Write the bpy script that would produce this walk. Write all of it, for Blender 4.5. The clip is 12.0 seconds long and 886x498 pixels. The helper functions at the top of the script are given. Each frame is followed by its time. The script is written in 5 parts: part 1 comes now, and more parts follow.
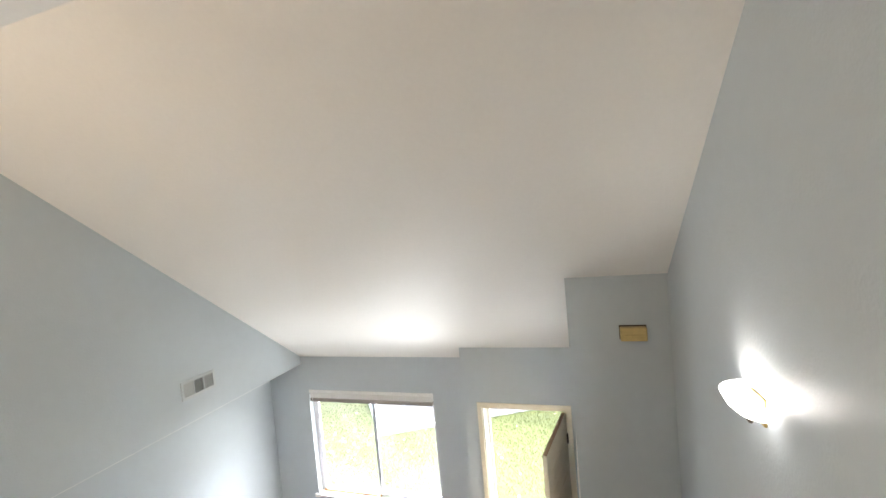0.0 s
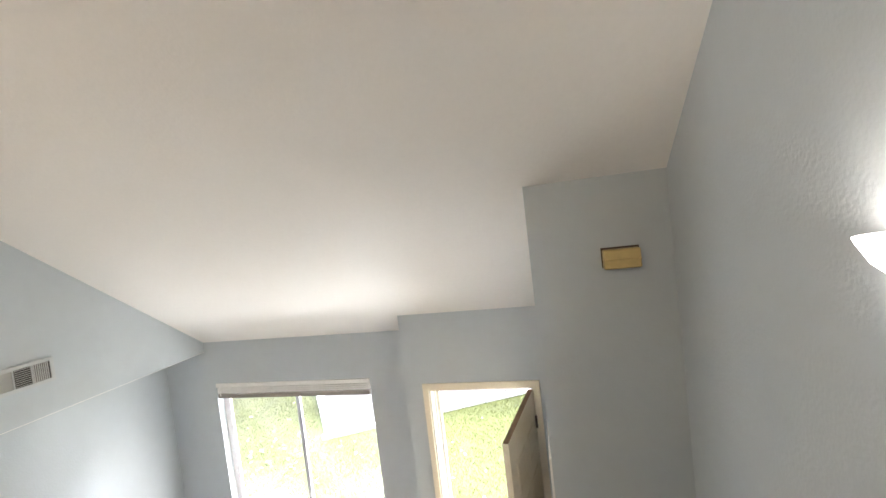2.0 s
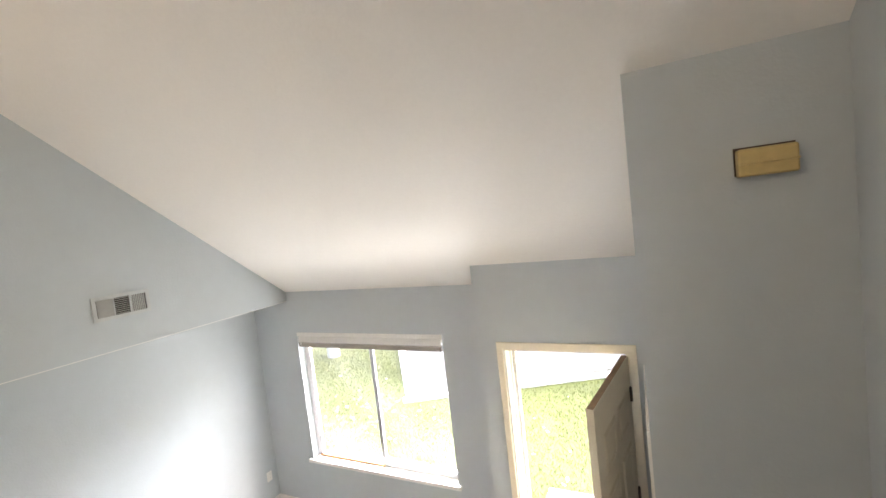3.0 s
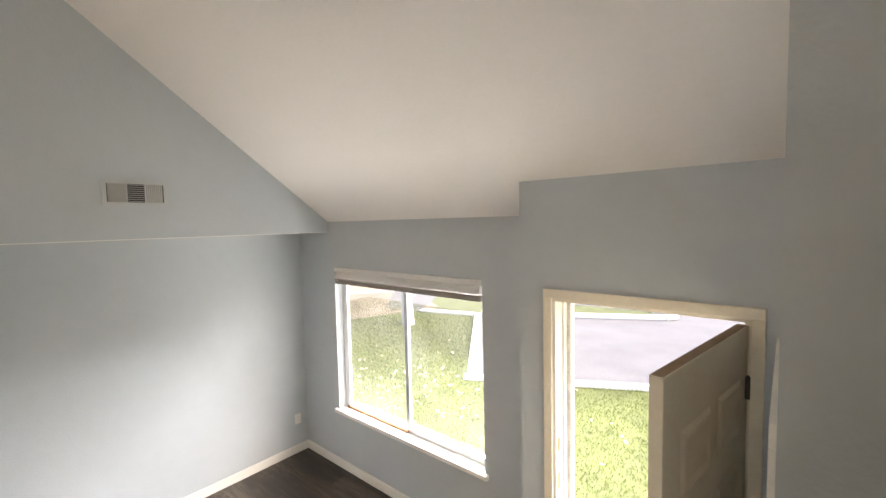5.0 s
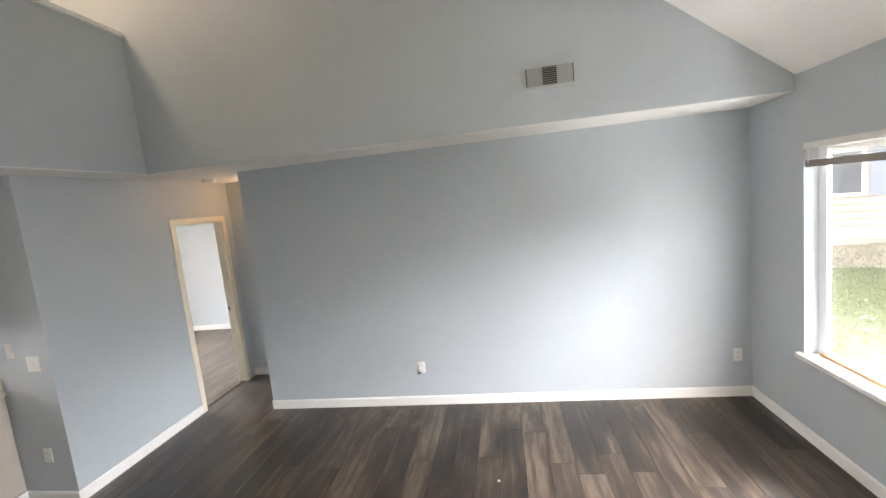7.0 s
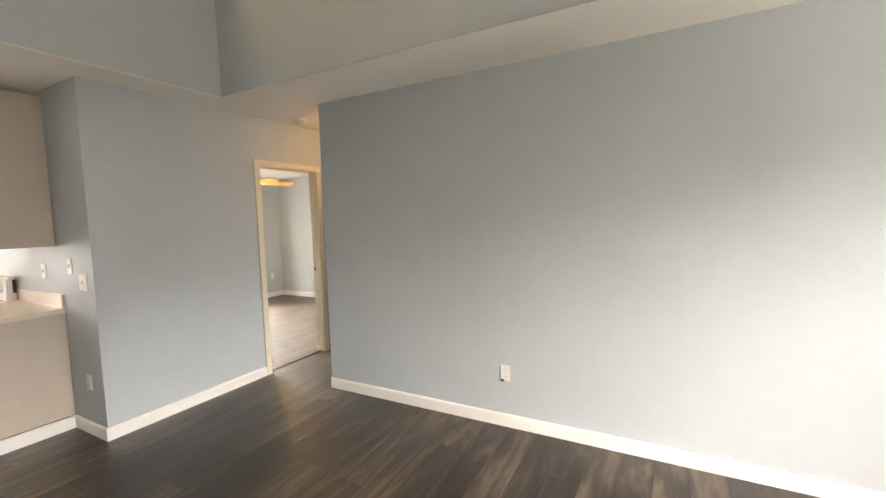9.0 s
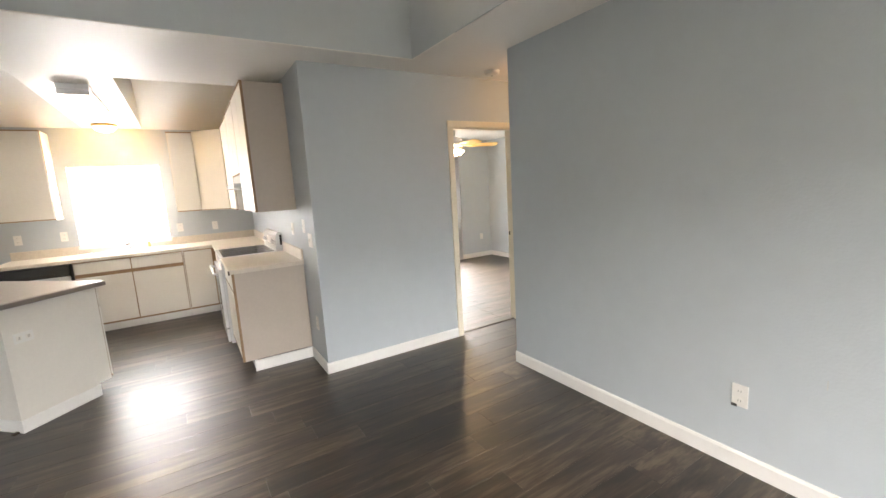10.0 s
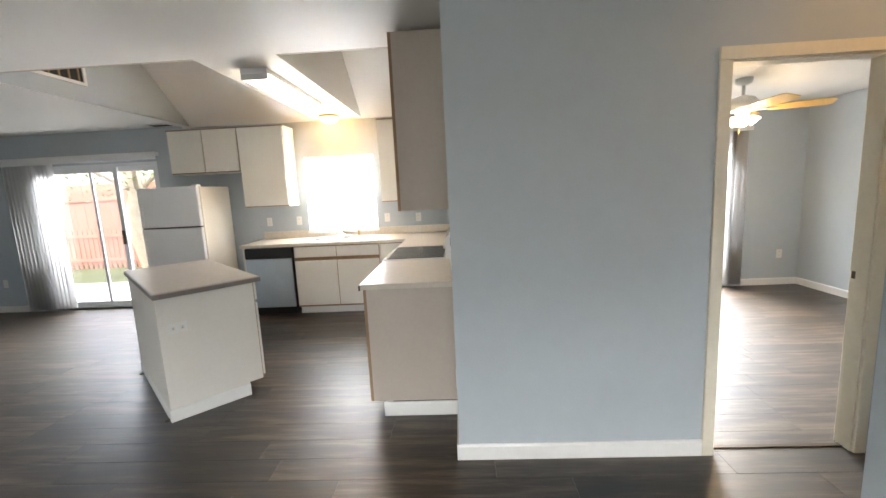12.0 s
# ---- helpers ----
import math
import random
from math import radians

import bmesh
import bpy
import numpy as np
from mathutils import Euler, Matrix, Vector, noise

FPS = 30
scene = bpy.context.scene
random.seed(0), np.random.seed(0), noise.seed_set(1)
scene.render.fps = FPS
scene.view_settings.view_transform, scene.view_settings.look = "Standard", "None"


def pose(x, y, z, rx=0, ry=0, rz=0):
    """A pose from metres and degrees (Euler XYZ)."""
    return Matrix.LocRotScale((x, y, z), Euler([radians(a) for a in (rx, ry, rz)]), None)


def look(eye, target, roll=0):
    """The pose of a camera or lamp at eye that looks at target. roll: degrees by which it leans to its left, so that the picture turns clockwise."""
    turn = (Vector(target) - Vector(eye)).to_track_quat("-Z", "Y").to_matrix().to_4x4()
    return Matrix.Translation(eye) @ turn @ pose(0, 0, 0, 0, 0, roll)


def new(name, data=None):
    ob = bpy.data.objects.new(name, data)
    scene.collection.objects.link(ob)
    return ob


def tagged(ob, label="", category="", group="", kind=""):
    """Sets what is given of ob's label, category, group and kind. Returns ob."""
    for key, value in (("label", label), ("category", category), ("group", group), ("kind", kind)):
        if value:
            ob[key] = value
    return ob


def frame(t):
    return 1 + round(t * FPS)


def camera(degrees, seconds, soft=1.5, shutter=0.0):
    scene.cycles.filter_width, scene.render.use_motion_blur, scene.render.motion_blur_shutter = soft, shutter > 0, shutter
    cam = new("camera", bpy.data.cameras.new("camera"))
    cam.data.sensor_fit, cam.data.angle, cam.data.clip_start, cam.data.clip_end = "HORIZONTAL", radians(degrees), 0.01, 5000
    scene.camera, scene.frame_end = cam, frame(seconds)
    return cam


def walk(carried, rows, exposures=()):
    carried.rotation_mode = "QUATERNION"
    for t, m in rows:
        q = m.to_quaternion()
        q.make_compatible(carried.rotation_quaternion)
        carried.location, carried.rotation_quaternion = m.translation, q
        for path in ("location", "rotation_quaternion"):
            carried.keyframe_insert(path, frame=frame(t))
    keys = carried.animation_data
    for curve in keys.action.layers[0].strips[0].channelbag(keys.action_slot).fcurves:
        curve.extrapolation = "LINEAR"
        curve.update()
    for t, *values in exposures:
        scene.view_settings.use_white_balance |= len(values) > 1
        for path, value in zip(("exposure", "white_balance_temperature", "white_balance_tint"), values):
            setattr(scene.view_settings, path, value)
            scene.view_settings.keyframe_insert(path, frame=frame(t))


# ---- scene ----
cam = camera(94.1, 12.0)
PATH = [
    (0, (0.262, 0.107, 4.189), (-0.329, 2.016, 4.101), -5.1),
    (0.5, (0.282, 0.361, 4.168), (-0.271, 2.274, 3.972), -4.7),
    (1, (0.248, 0.613, 3.933), (-0.132, 2.575, 3.851), -5.5),
    (1.5, (0.271, 0.834, 3.729), (-0.273, 2.756, 3.626), -6.4),
    (2, (0.241, 1.131, 3.553), (-0.203, 3.079, 3.457), -6.7),
    (2.5, (0.224, 1.321, 3.374), (-0.453, 3.198, 3.238), -7.3),
    (4.5, (0.195, 2.201, 2.73), (-0.927, 3.854, 2.639), -2.4),
    (5, (0.203, 2.422, 2.577), (-1.08, 3.952, 2.448), -1.3),
    (5.5, (0.13, 2.589, 2.378), (-1.342, 3.935, 2.24), -1.6),
    (6, (0.109, 2.688, 2.212), (-1.72, 3.468, 1.994), -3.0),
    (6.5, (-0.025, 2.781, 2.169), (-1.984, 3.108, 1.937), -3.4),
    (7, (-0.189, 2.9, 2.005), (-2.151, 2.592, 1.773), -6.0),
    (9, (-1.328, 2.942, 1.505), (-3.083, 1.996, 1.349), -1.7),
    (9.5, (-1.614, 2.914, 1.494), (-3.042, 1.541, 1.218), -3.0),
    (10, (-1.814, 2.838, 1.509), (-2.844, 1.151, 1.204), -3.4),
    (10.5, (-1.959, 2.563, 1.502), (-2.605, 0.689, 1.234), -3.4),
    (11, (-2.239, 2.307, 1.515), (-2.492, 0.34, 1.257), -3.1),
    (11.5, (-2.493, 2.006, 1.525), (-2.601, 0.027, 1.253), -2.3),
    (12, (-2.718, 1.621, 1.509), (-2.625, -0.355, 1.215), -2.8),
]
EXPOSURES = [(0.0, 3.42, 6300, 13), (1.0, 3.35, 6450, 13), (2.5, 3.42, 6600, 15), (4.5, 3.0, 7100, 17), (5.5, 2.8, 7000, 17), (7.0, 3.08, 6550, 16),
             (9.0, 3.08, 7550, 17), (9.5, 3.1, 7400, 17), (10.4, 2.9, 6780, 13), (12.0, 2.78, 6600, 12)]
walk(cam, [(t, look(eye, target, roll)) for t, eye, target, roll in PATH], EXPOSURES)

# ---- world and light ----
world = bpy.data.worlds.new("world")
scene.world = world
world.use_nodes = True
wn = world.node_tree.nodes
sky = wn.new("ShaderNodeTexSky")
sky.sky_type = "NISHITA"
sky.sun_disc = False
sky.sun_elevation = radians(48)
sky.sun_rotation = radians(60)
sky.air_density, sky.dust_density, sky.ozone_density = 1.0, 4.0, 1.0
world.node_tree.links.new(sky.outputs[0], wn["Background"].inputs[0])
wn["Background"].inputs[1].default_value = 0.115

sun = new("sun", bpy.data.lights.new("sun", "SUN"))
sun.data.energy, sun.data.angle, sun.data.color = 0.7, radians(15), (1.0, 0.95, 0.87)
sun.matrix_world = look((-20, 34.6, 44.4), (0, 0, 0))


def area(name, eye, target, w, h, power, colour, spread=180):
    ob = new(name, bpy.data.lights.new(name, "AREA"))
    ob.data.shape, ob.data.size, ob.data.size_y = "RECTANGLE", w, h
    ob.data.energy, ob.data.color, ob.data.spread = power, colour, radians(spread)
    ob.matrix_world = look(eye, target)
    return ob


def bulb(name, at, power, colour, radius=0.03):
    ob = new(name, bpy.data.lights.new(name, "POINT"))
    ob.data.energy, ob.data.color, ob.data.shadow_soft_size = power, colour, radius
    ob.location = at
    return ob


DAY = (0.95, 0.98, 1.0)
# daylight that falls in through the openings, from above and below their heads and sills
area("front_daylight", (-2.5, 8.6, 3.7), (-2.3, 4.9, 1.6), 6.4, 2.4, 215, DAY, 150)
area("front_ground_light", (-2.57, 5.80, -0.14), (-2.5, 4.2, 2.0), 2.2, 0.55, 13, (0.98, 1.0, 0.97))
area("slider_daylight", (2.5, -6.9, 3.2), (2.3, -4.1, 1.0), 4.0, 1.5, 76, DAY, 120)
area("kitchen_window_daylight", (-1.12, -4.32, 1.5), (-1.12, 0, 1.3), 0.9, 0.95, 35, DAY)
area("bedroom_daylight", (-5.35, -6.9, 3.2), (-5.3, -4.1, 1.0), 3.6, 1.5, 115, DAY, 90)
bulb("sconce_bulb", (0.84, 1.97, 3.415), 0.22, (1.0, 0.94, 0.88), 0.02)
bulb("kitchen_dome_bulb", (-1.10, -3.70, 2.33), 1.5, (1.0, 0.52, 0.07), 0.05)
bulb("fan_bulb", (-5.36, -2.45, 1.90), 3.2, (1.0, 0.66, 0.32), 0.06)
bulb("loft_bulb", (-2.6, -0.75, 4.97), 8, (1.0, 0.79, 0.56), 0.2)
bulb("hall_bulb", (-4.72, 0.08, 2.34), 0.5, (1.0, 0.55, 0.25), 0.06)

# ---- materials ----


def mat(name, colour, rough=0.6, metal=0.0, var=0.12, scale=6.0, bump=0.0, bscale=60.0, fine=40.0, spec=0.5):
    m = bpy.data.materials.new(name)
    m.use_nodes = True
    nt = m.node_tree
    b = nt.nodes["Principled BSDF"]
    co = nt.nodes.new("ShaderNodeTexCoord")
    big = nt.nodes.new("ShaderNodeTexNoise")
    big.inputs["Scale"].default_value, big.inputs["Detail"].default_value = scale, 5
    small = nt.nodes.new("ShaderNodeTexNoise")
    small.inputs["Scale"].default_value, small.inputs["Detail"].default_value = fine, 4
    add = nt.nodes.new("ShaderNodeMath")
    add.operation = "MULTIPLY_ADD"
    add.inputs[1].default_value = 0.5
    half = nt.nodes.new("ShaderNodeMath")
    half.operation = "MULTIPLY"
    half.inputs[1].default_value = 0.5
    ramp = nt.nodes.new("ShaderNodeValToRGB")
    ramp.color_ramp.elements[0].position, ramp.color_ramp.elements[1].position = 0.3, 0.7
    c = Vector(colour)
    ramp.color_ramp.elements[0].color = (*(c * (1 - var)), 1)
    ramp.color_ramp.elements[1].color = (*[min(1, v * (1 + var)) for v in c], 1)
    L = nt.links.new
    L(co.outputs["Object"], big.inputs["Vector"])
    L(co.outputs["Object"], small.inputs["Vector"])
    L(big.outputs["Fac"], half.inputs[0])
    L(small.outputs["Fac"], add.inputs[0])
    L(half.outputs[0], add.inputs[2])
    L(add.outputs[0], ramp.inputs[0])
    L(ramp.outputs[0], b.inputs["Base Color"])
    b.inputs["Roughness"].default_value, b.inputs["Metallic"].default_value = rough, metal
    b.inputs["Specular IOR Level"].default_value = spec
    if bump:
        n = nt.nodes.new("ShaderNodeTexNoise")
        n.inputs["Scale"].default_value, n.inputs["Detail"].default_value = bscale, 3
        bp = nt.nodes.new("ShaderNodeBump")
        bp.inputs["Strength"].default_value, bp.inputs["Distance"].default_value = bump, 0.004
        L(co.outputs["Object"], n.inputs["Vector"])
        L(n.outputs["Fac"], bp.inputs["Height"])
        L(bp.outputs[0], b.inputs["Normal"])
    return m


def glow(name, colour, strength):
    m = mat(name, colour, 0.4, var=0.02)
    b = m.node_tree.nodes["Principled BSDF"]
    b.inputs["Emission Color"].default_value = (*colour, 1)
    b.inputs["Emission Strength"].default_value = strength
    return m


def glass(name, rough=0.0, tint=(0.97, 0.99, 0.98)):
    m = bpy.data.materials.new(name)
    m.use_nodes = True
    b = m.node_tree.nodes["Principled BSDF"]
    b.inputs["Base Color"].default_value = (*tint, 1)
    b.inputs["Transmission Weight"].default_value = 1.0
    b.inputs["Roughness"].default_value = rough
    b.inputs["IOR"].default_value = 1.45
    return m


def sheer(name, colour, through_share):
    """Thin plastic that lets part of the light through."""
    m = mat(name, colour, 0.6, var=0.03)
    nt = m.node_tree
    out = nt.nodes["Material Output"]
    tr = nt.nodes.new("ShaderNodeBsdfTranslucent")
    tr.inputs["Color"].default_value = (*colour, 1)
    mx = nt.nodes.new("ShaderNodeMixShader")
    mx.inputs[0].default_value = through_share
    nt.links.new(nt.nodes["Principled BSDF"].outputs[0], mx.inputs[1])
    nt.links.new(tr.outputs[0], mx.inputs[2])
    nt.links.new(mx.outputs[0], out.inputs[0])
    return m


def film(name, colour, least, most, scale, low=None):
    """A dusty haze or fine mesh: mostly clear, in part lit by the light behind it."""
    m = bpy.data.materials.new(name)
    m.use_nodes = True
    nt = m.node_tree
    L = nt.links.new
    clear = nt.nodes.new("ShaderNodeBsdfTransparent")
    lit = nt.nodes.new("ShaderNodeBsdfTranslucent")
    lit.inputs["Color"].default_value = (*colour, 1)
    mx = nt.nodes.new("ShaderNodeMixShader")
    co = nt.nodes.new("ShaderNodeTexCoord")
    n = nt.nodes.new("ShaderNodeTexNoise")
    n.inputs["Scale"].default_value, n.inputs["Detail"].default_value = scale, 4
    rng = nt.nodes.new("ShaderNodeMapRange")
    rng.inputs["From Min"].default_value, rng.inputs["From Max"].default_value = 0.35, 0.65
    rng.inputs["To Min"].default_value, rng.inputs["To Max"].default_value = least, most
    L(co.outputs["Object"], n.inputs["Vector"])
    L(n.outputs["Fac"], rng.inputs["Value"])
    share = rng.outputs[0]
    if low:
        sep = nt.nodes.new("ShaderNodeSeparateXYZ")
        L(co.outputs["Object"], sep.inputs[0])
        rise = nt.nodes.new("ShaderNodeMapRange")
        rise.interpolation_type = "SMOOTHSTEP"
        rise.inputs["From Min"].default_value, rise.inputs["From Max"].default_value = low[0], low[1]
        rise.inputs["To Min"].default_value, rise.inputs["To Max"].default_value = low[2], 1.0
        L(sep.outputs["Z"], rise.inputs["Value"])
        mul = nt.nodes.new("ShaderNodeMath")
        mul.operation = "MULTIPLY"
        L(share, mul.inputs[0])
        L(rise.outputs[0], mul.inputs[1])
        share = mul.outputs[0]
    L(share, mx.inputs[0])
    L(clear.outputs[0], mx.inputs[1])
    L(lit.outputs[0], mx.inputs[2])
    L(mx.outputs[0], nt.nodes["Material Output"].inputs[0])
    nt.nodes.remove(nt.nodes["Principled BSDF"])
    return m


def plank_mat(name, stuff=False):
    """Grey-brown wood-look vinyl: streaks along x, a tone of its own for each plank."""
    m = bpy.data.materials.new(name)
    m.use_nodes = True
    nt = m.node_tree
    L = nt.links.new
    b = nt.nodes["Principled BSDF"]
    co = nt.nodes.new("ShaderNodeTexCoord")
    if stuff:
        rnd = nt.nodes.new("ShaderNodeNewGeometry").outputs["Random Per Island"]
    else:
        rnd = nt.nodes.new("ShaderNodeObjectInfo").outputs["Random"]
    shift = nt.nodes.new("ShaderNodeMath")
    shift.operation = "MULTIPLY"
    shift.inputs[1].default_value = 37.0
    L(rnd, shift.inputs[0])
    mp = nt.nodes.new("ShaderNodeMapping")
    mp.inputs["Scale"].default_value = (1.7, 15.0, 1.0)
    L(co.outputs["Object"], mp.inputs["Vector"])
    comb = nt.nodes.new("ShaderNodeCombineXYZ")
    L(shift.outputs[0], comb.inputs[0])
    L(shift.outputs[0], comb.inputs[2])
    L(comb.outputs[0], mp.inputs["Location"])
    grain = nt.nodes.new("ShaderNodeTexNoise")
    grain.inputs["Scale"].default_value, grain.inputs["Detail"].default_value = 1.0, 8
    grain.inputs["Roughness"].default_value, grain.inputs["Distortion"].default_value = 0.62, 0.2
    L(mp.outputs[0], grain.inputs["Vector"])
    mp2 = nt.nodes.new("ShaderNodeMapping")
    mp2.inputs["Scale"].default_value = (5.0, 95.0, 1.0)
    L(co.outputs["Object"], mp2.inputs["Vector"])
    L(comb.outputs[0], mp2.inputs["Location"])
    fibre = nt.nodes.new("ShaderNodeTexNoise")
    fibre.inputs["Scale"].default_value, fibre.inputs["Detail"].default_value = 1.0, 3
    L(mp2.outputs[0], fibre.inputs["Vector"])
    mixv = nt.nodes.new("ShaderNodeMath")
    mixv.operation = "MULTIPLY_ADD"
    mixv.inputs[1].default_value = 0.22
    L(fibre.outputs["Fac"], mixv.inputs[0])
    L(grain.outputs["Fac"], mixv.inputs[2])
    tone = nt.nodes.new("ShaderNodeMath")
    tone.operation = "MULTIPLY_ADD"
    tone.inputs[1].default_value = 0.16
    L(rnd, tone.inputs[0])
    L(mixv.outputs[0], tone.inputs[2])
    ramp = nt.nodes.new("ShaderNodeValToRGB")
    e = ramp.color_ramp.elements
    e[0].position, e[0].color = 0.56, (0.007, 0.004, 0.0022, 1)
    e[1].position, e[1].color = 0.88, (0.112, 0.080, 0.055, 1)
    mid = e.new(0.70)
    mid.color = (0.031, 0.0190, 0.0110, 1)
    L(tone.outputs[0], ramp.inputs[0])
    L(ramp.outputs[0], b.inputs["Base Color"])
    b.inputs["Roughness"].default_value = 0.45
    b.inputs["Specular IOR Level"].default_value = 0.35
    bp = nt.nodes.new("ShaderNodeBump")
    b.inputs["Coat Weight"].default_value, b.inputs["Coat Roughness"].default_value = 0.65, 0.36
    bp.inputs["Strength"].default_value, bp.inputs["Distance"].default_value = 0.15, 0.0012
    L(fibre.outputs["Fac"], bp.inputs["Height"])
    L(bp.outputs[0], b.inputs["Normal"])
    return m


PAINT = mat("blue_grey_wall_paint", (0.478, 0.525, 0.556), 0.5, var=0.025, scale=1.3, bump=0.35, bscale=70, fine=12, spec=0.35)
BEIGE = mat("beige_wall_paint", (0.52, 0.45, 0.36), 0.6, var=0.03, scale=1.3, bump=0.3, bscale=70)
WHITE_CEIL = mat("white_ceiling_paint", (0.82, 0.80, 0.765), 0.5, var=0.02, scale=1.0, bump=0.3, bscale=55, spec=0.35)
TRIM = mat("white_trim_paint", (0.80, 0.79, 0.76), 0.35, var=0.03, scale=4, bump=0.05)
CREAM = mat("cream_door_paint", (0.79, 0.725, 0.59), 0.4, var=0.05, scale=3, bump=0.06)
LAMINATE = mat("white_cabinet_laminate", (0.76, 0.73, 0.67), 0.42, var=0.03, scale=3, bump=0.03)
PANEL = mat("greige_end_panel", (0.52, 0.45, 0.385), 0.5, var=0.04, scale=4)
BARE_WOOD = mat("bare_softwood_edge", (0.26, 0.17, 0.10), 0.7, var=0.2, scale=10)
PEELING = mat("peeling_white_paint", (0.72, 0.71, 0.69), 0.6, var=0.22, scale=9, bump=0.5, bscale=40, fine=60)
OAK = mat("oak_edge_strip", (0.30, 0.19, 0.10), 0.5, var=0.18, scale=8)
COUNTER = mat("speckled_beige_laminate", (0.66, 0.59, 0.50), 0.3, var=0.10, scale=30, fine=220)
ISLAND_TOP = mat("grey_beige_laminate", (0.40, 0.375, 0.355), 0.32, var=0.10, scale=30, fine=220)
ISLAND_EDGE = mat("grey_laminate_edge", (0.24, 0.21, 0.19), 0.4, var=0.06)
APPLIANCE = mat("white_appliance_enamel", (0.80, 0.81, 0.82), 0.22, var=0.015, scale=2)
PLASTIC = mat("white_plastic", (0.78, 0.77, 0.74), 0.35, var=0.02)
STEEL = mat("brushed_stainless_steel", (0.55, 0.60, 0.64), 0.33, metal=0.9, var=0.06, scale=5)
CHROME = mat("chrome", (0.75, 0.75, 0.76), 0.1, metal=1.0, var=0.02)
BLACK = mat("black_plastic", (0.015, 0.015, 0.016), 0.3, var=0.1)
DARK = mat("dark_void", (0.02, 0.018, 0.016), 0.7, var=0.2)
CERAMIC = mat("black_ceramic_glass", (0.03, 0.03, 0.032), 0.14, var=0.05)
BRASS = mat("aged_brass", (0.50, 0.36, 0.13), 0.35, metal=0.8, var=0.15)
CHIME = mat("yellowed_plastic", (0.56, 0.42, 0.17), 0.45, var=0.10, scale=14)
BRONZE = mat("dark_bronze", (0.09, 0.07, 0.05), 0.4, metal=0.7, var=0.1)
ALU = mat("mill_aluminium", (0.55, 0.57, 0.60), 0.4, metal=0.6, var=0.05)
VINYL = mat("white_vinyl_frame", (0.80, 0.81, 0.83), 0.35, var=0.02)
RUST = mat("rusty_track", (0.38, 0.20, 0.09), 0.7, var=0.3, scale=20)
VENT_FRAME = mat("pale_painted_vent_frame", (0.49, 0.515, 0.525), 0.5, var=0.04)
METAL_GRILLE = mat("painted_metal_grille", (0.50, 0.51, 0.50), 0.45, var=0.06)
CARPET = mat("grey_beige_carpet", (0.36, 0.32, 0.28), 0.95, var=0.15, scale=3, bump=0.6, bscale=300, fine=200)
FAN_WOOD = mat("light_oak_fan_blade", (0.66, 0.43, 0.14), 0.4, var=0.15, scale=6)
BLIND = sheer("white_vinyl_blind", (0.84, 0.84, 0.84), 0.25)
VANE = sheer("thin_white_vinyl_vane", (0.88, 0.88, 0.88), 0.6)
SHADE_CLOTH = sheer("sheer_white_shade", (0.82, 0.82, 0.83), 0.38)
GLASS = glass("window_glass")
BLIND_RAIL = mat("grey_brown_blind_rail", (0.30, 0.275, 0.25), 0.5, var=0.05)
FRONT_BLIND = mat("grey_white_blind_slats", (0.76, 0.75, 0.73), 0.5, var=0.05)
DUST = film("dusty_glass_haze", (0.9, 0.9, 0.88), 0.003, 0.012, 2.2, (0.65, 1.2, 3.0))
SCREEN = film("insect_screen_mesh", (0.85, 0.85, 0.86), 0.016, 0.026, 3.0)
LAMP_GLASS = glow("lit_alabaster_glass", (1.0, 0.94, 0.86), 0.9)
TUBE_GLASS = glow("lit_fluorescent_diffuser", (1.0, 0.86, 0.66), 2.4)
DOME_GLASS = glow("lit_dome_glass", (1.0, 0.88, 0.62), 0.6)
BULB_GLASS = glow("lit_bulb_shade", (1.0, 0.84, 0.58), 4.0)
PLANK = plank_mat("grey_brown_vinyl_plank")
PLANK_FAR = plank_mat("grey_brown_vinyl_plank_joined", True)
GRASS = mat("mown_lawn", (0.082, 0.10, 0.030), 0.9, var=0.45, scale=2.2, bump=0.8, bscale=40, fine=30)
BLADE = mat("grass_blades", (0.12, 0.14, 0.035), 0.7, var=0.4, scale=3)
SOIL = mat("bare_soil", (0.25, 0.20, 0.16), 0.95, var=0.25, scale=3, bump=0.6, bscale=30)
ASPHALT = mat("sun_bleached_asphalt", (0.085, 0.085, 0.09), 0.6, var=0.4, scale=0.9, bump=0.4, bscale=90)
KERB = mat("white_painted_kerb", (0.66, 0.65, 0.62), 0.8, var=0.12, scale=3, bump=0.3, bscale=50)
CONCRETE = mat("pale_concrete", (0.46, 0.45, 0.43), 0.85, var=0.12, scale=2, bump=0.3, bscale=60)
SIDING = mat("tan_lap_siding", (0.50, 0.39, 0.27), 0.7, var=0.06, scale=2)
SHUTTER = mat("grey_blue_shutter", (0.20, 0.22, 0.28), 0.6, var=0.06)
ROOF = mat("brown_shingles", (0.16, 0.12, 0.09), 0.9, var=0.2, scale=6)
FENCE_RED = mat("faded_red_stained_boards", (0.42, 0.18, 0.12), 0.75, var=0.2, scale=4)
BARK = mat("tree_bark", (0.34, 0.28, 0.21), 0.9, var=0.3, scale=8, bump=0.8, bscale=25)
PALE_BARK = mat("pale_grey_bark", (0.52, 0.49, 0.45), 0.85, var=0.2, scale=6, bump=0.5, bscale=25)
LEAF = mat("tree_leaves", (0.10, 0.13, 0.035), 0.6, var=0.4, scale=3)
DRY_LEAF = mat("dry_leaves", (0.62, 0.52, 0.40), 0.8, var=0.25, scale=9)

# ---- builders ----


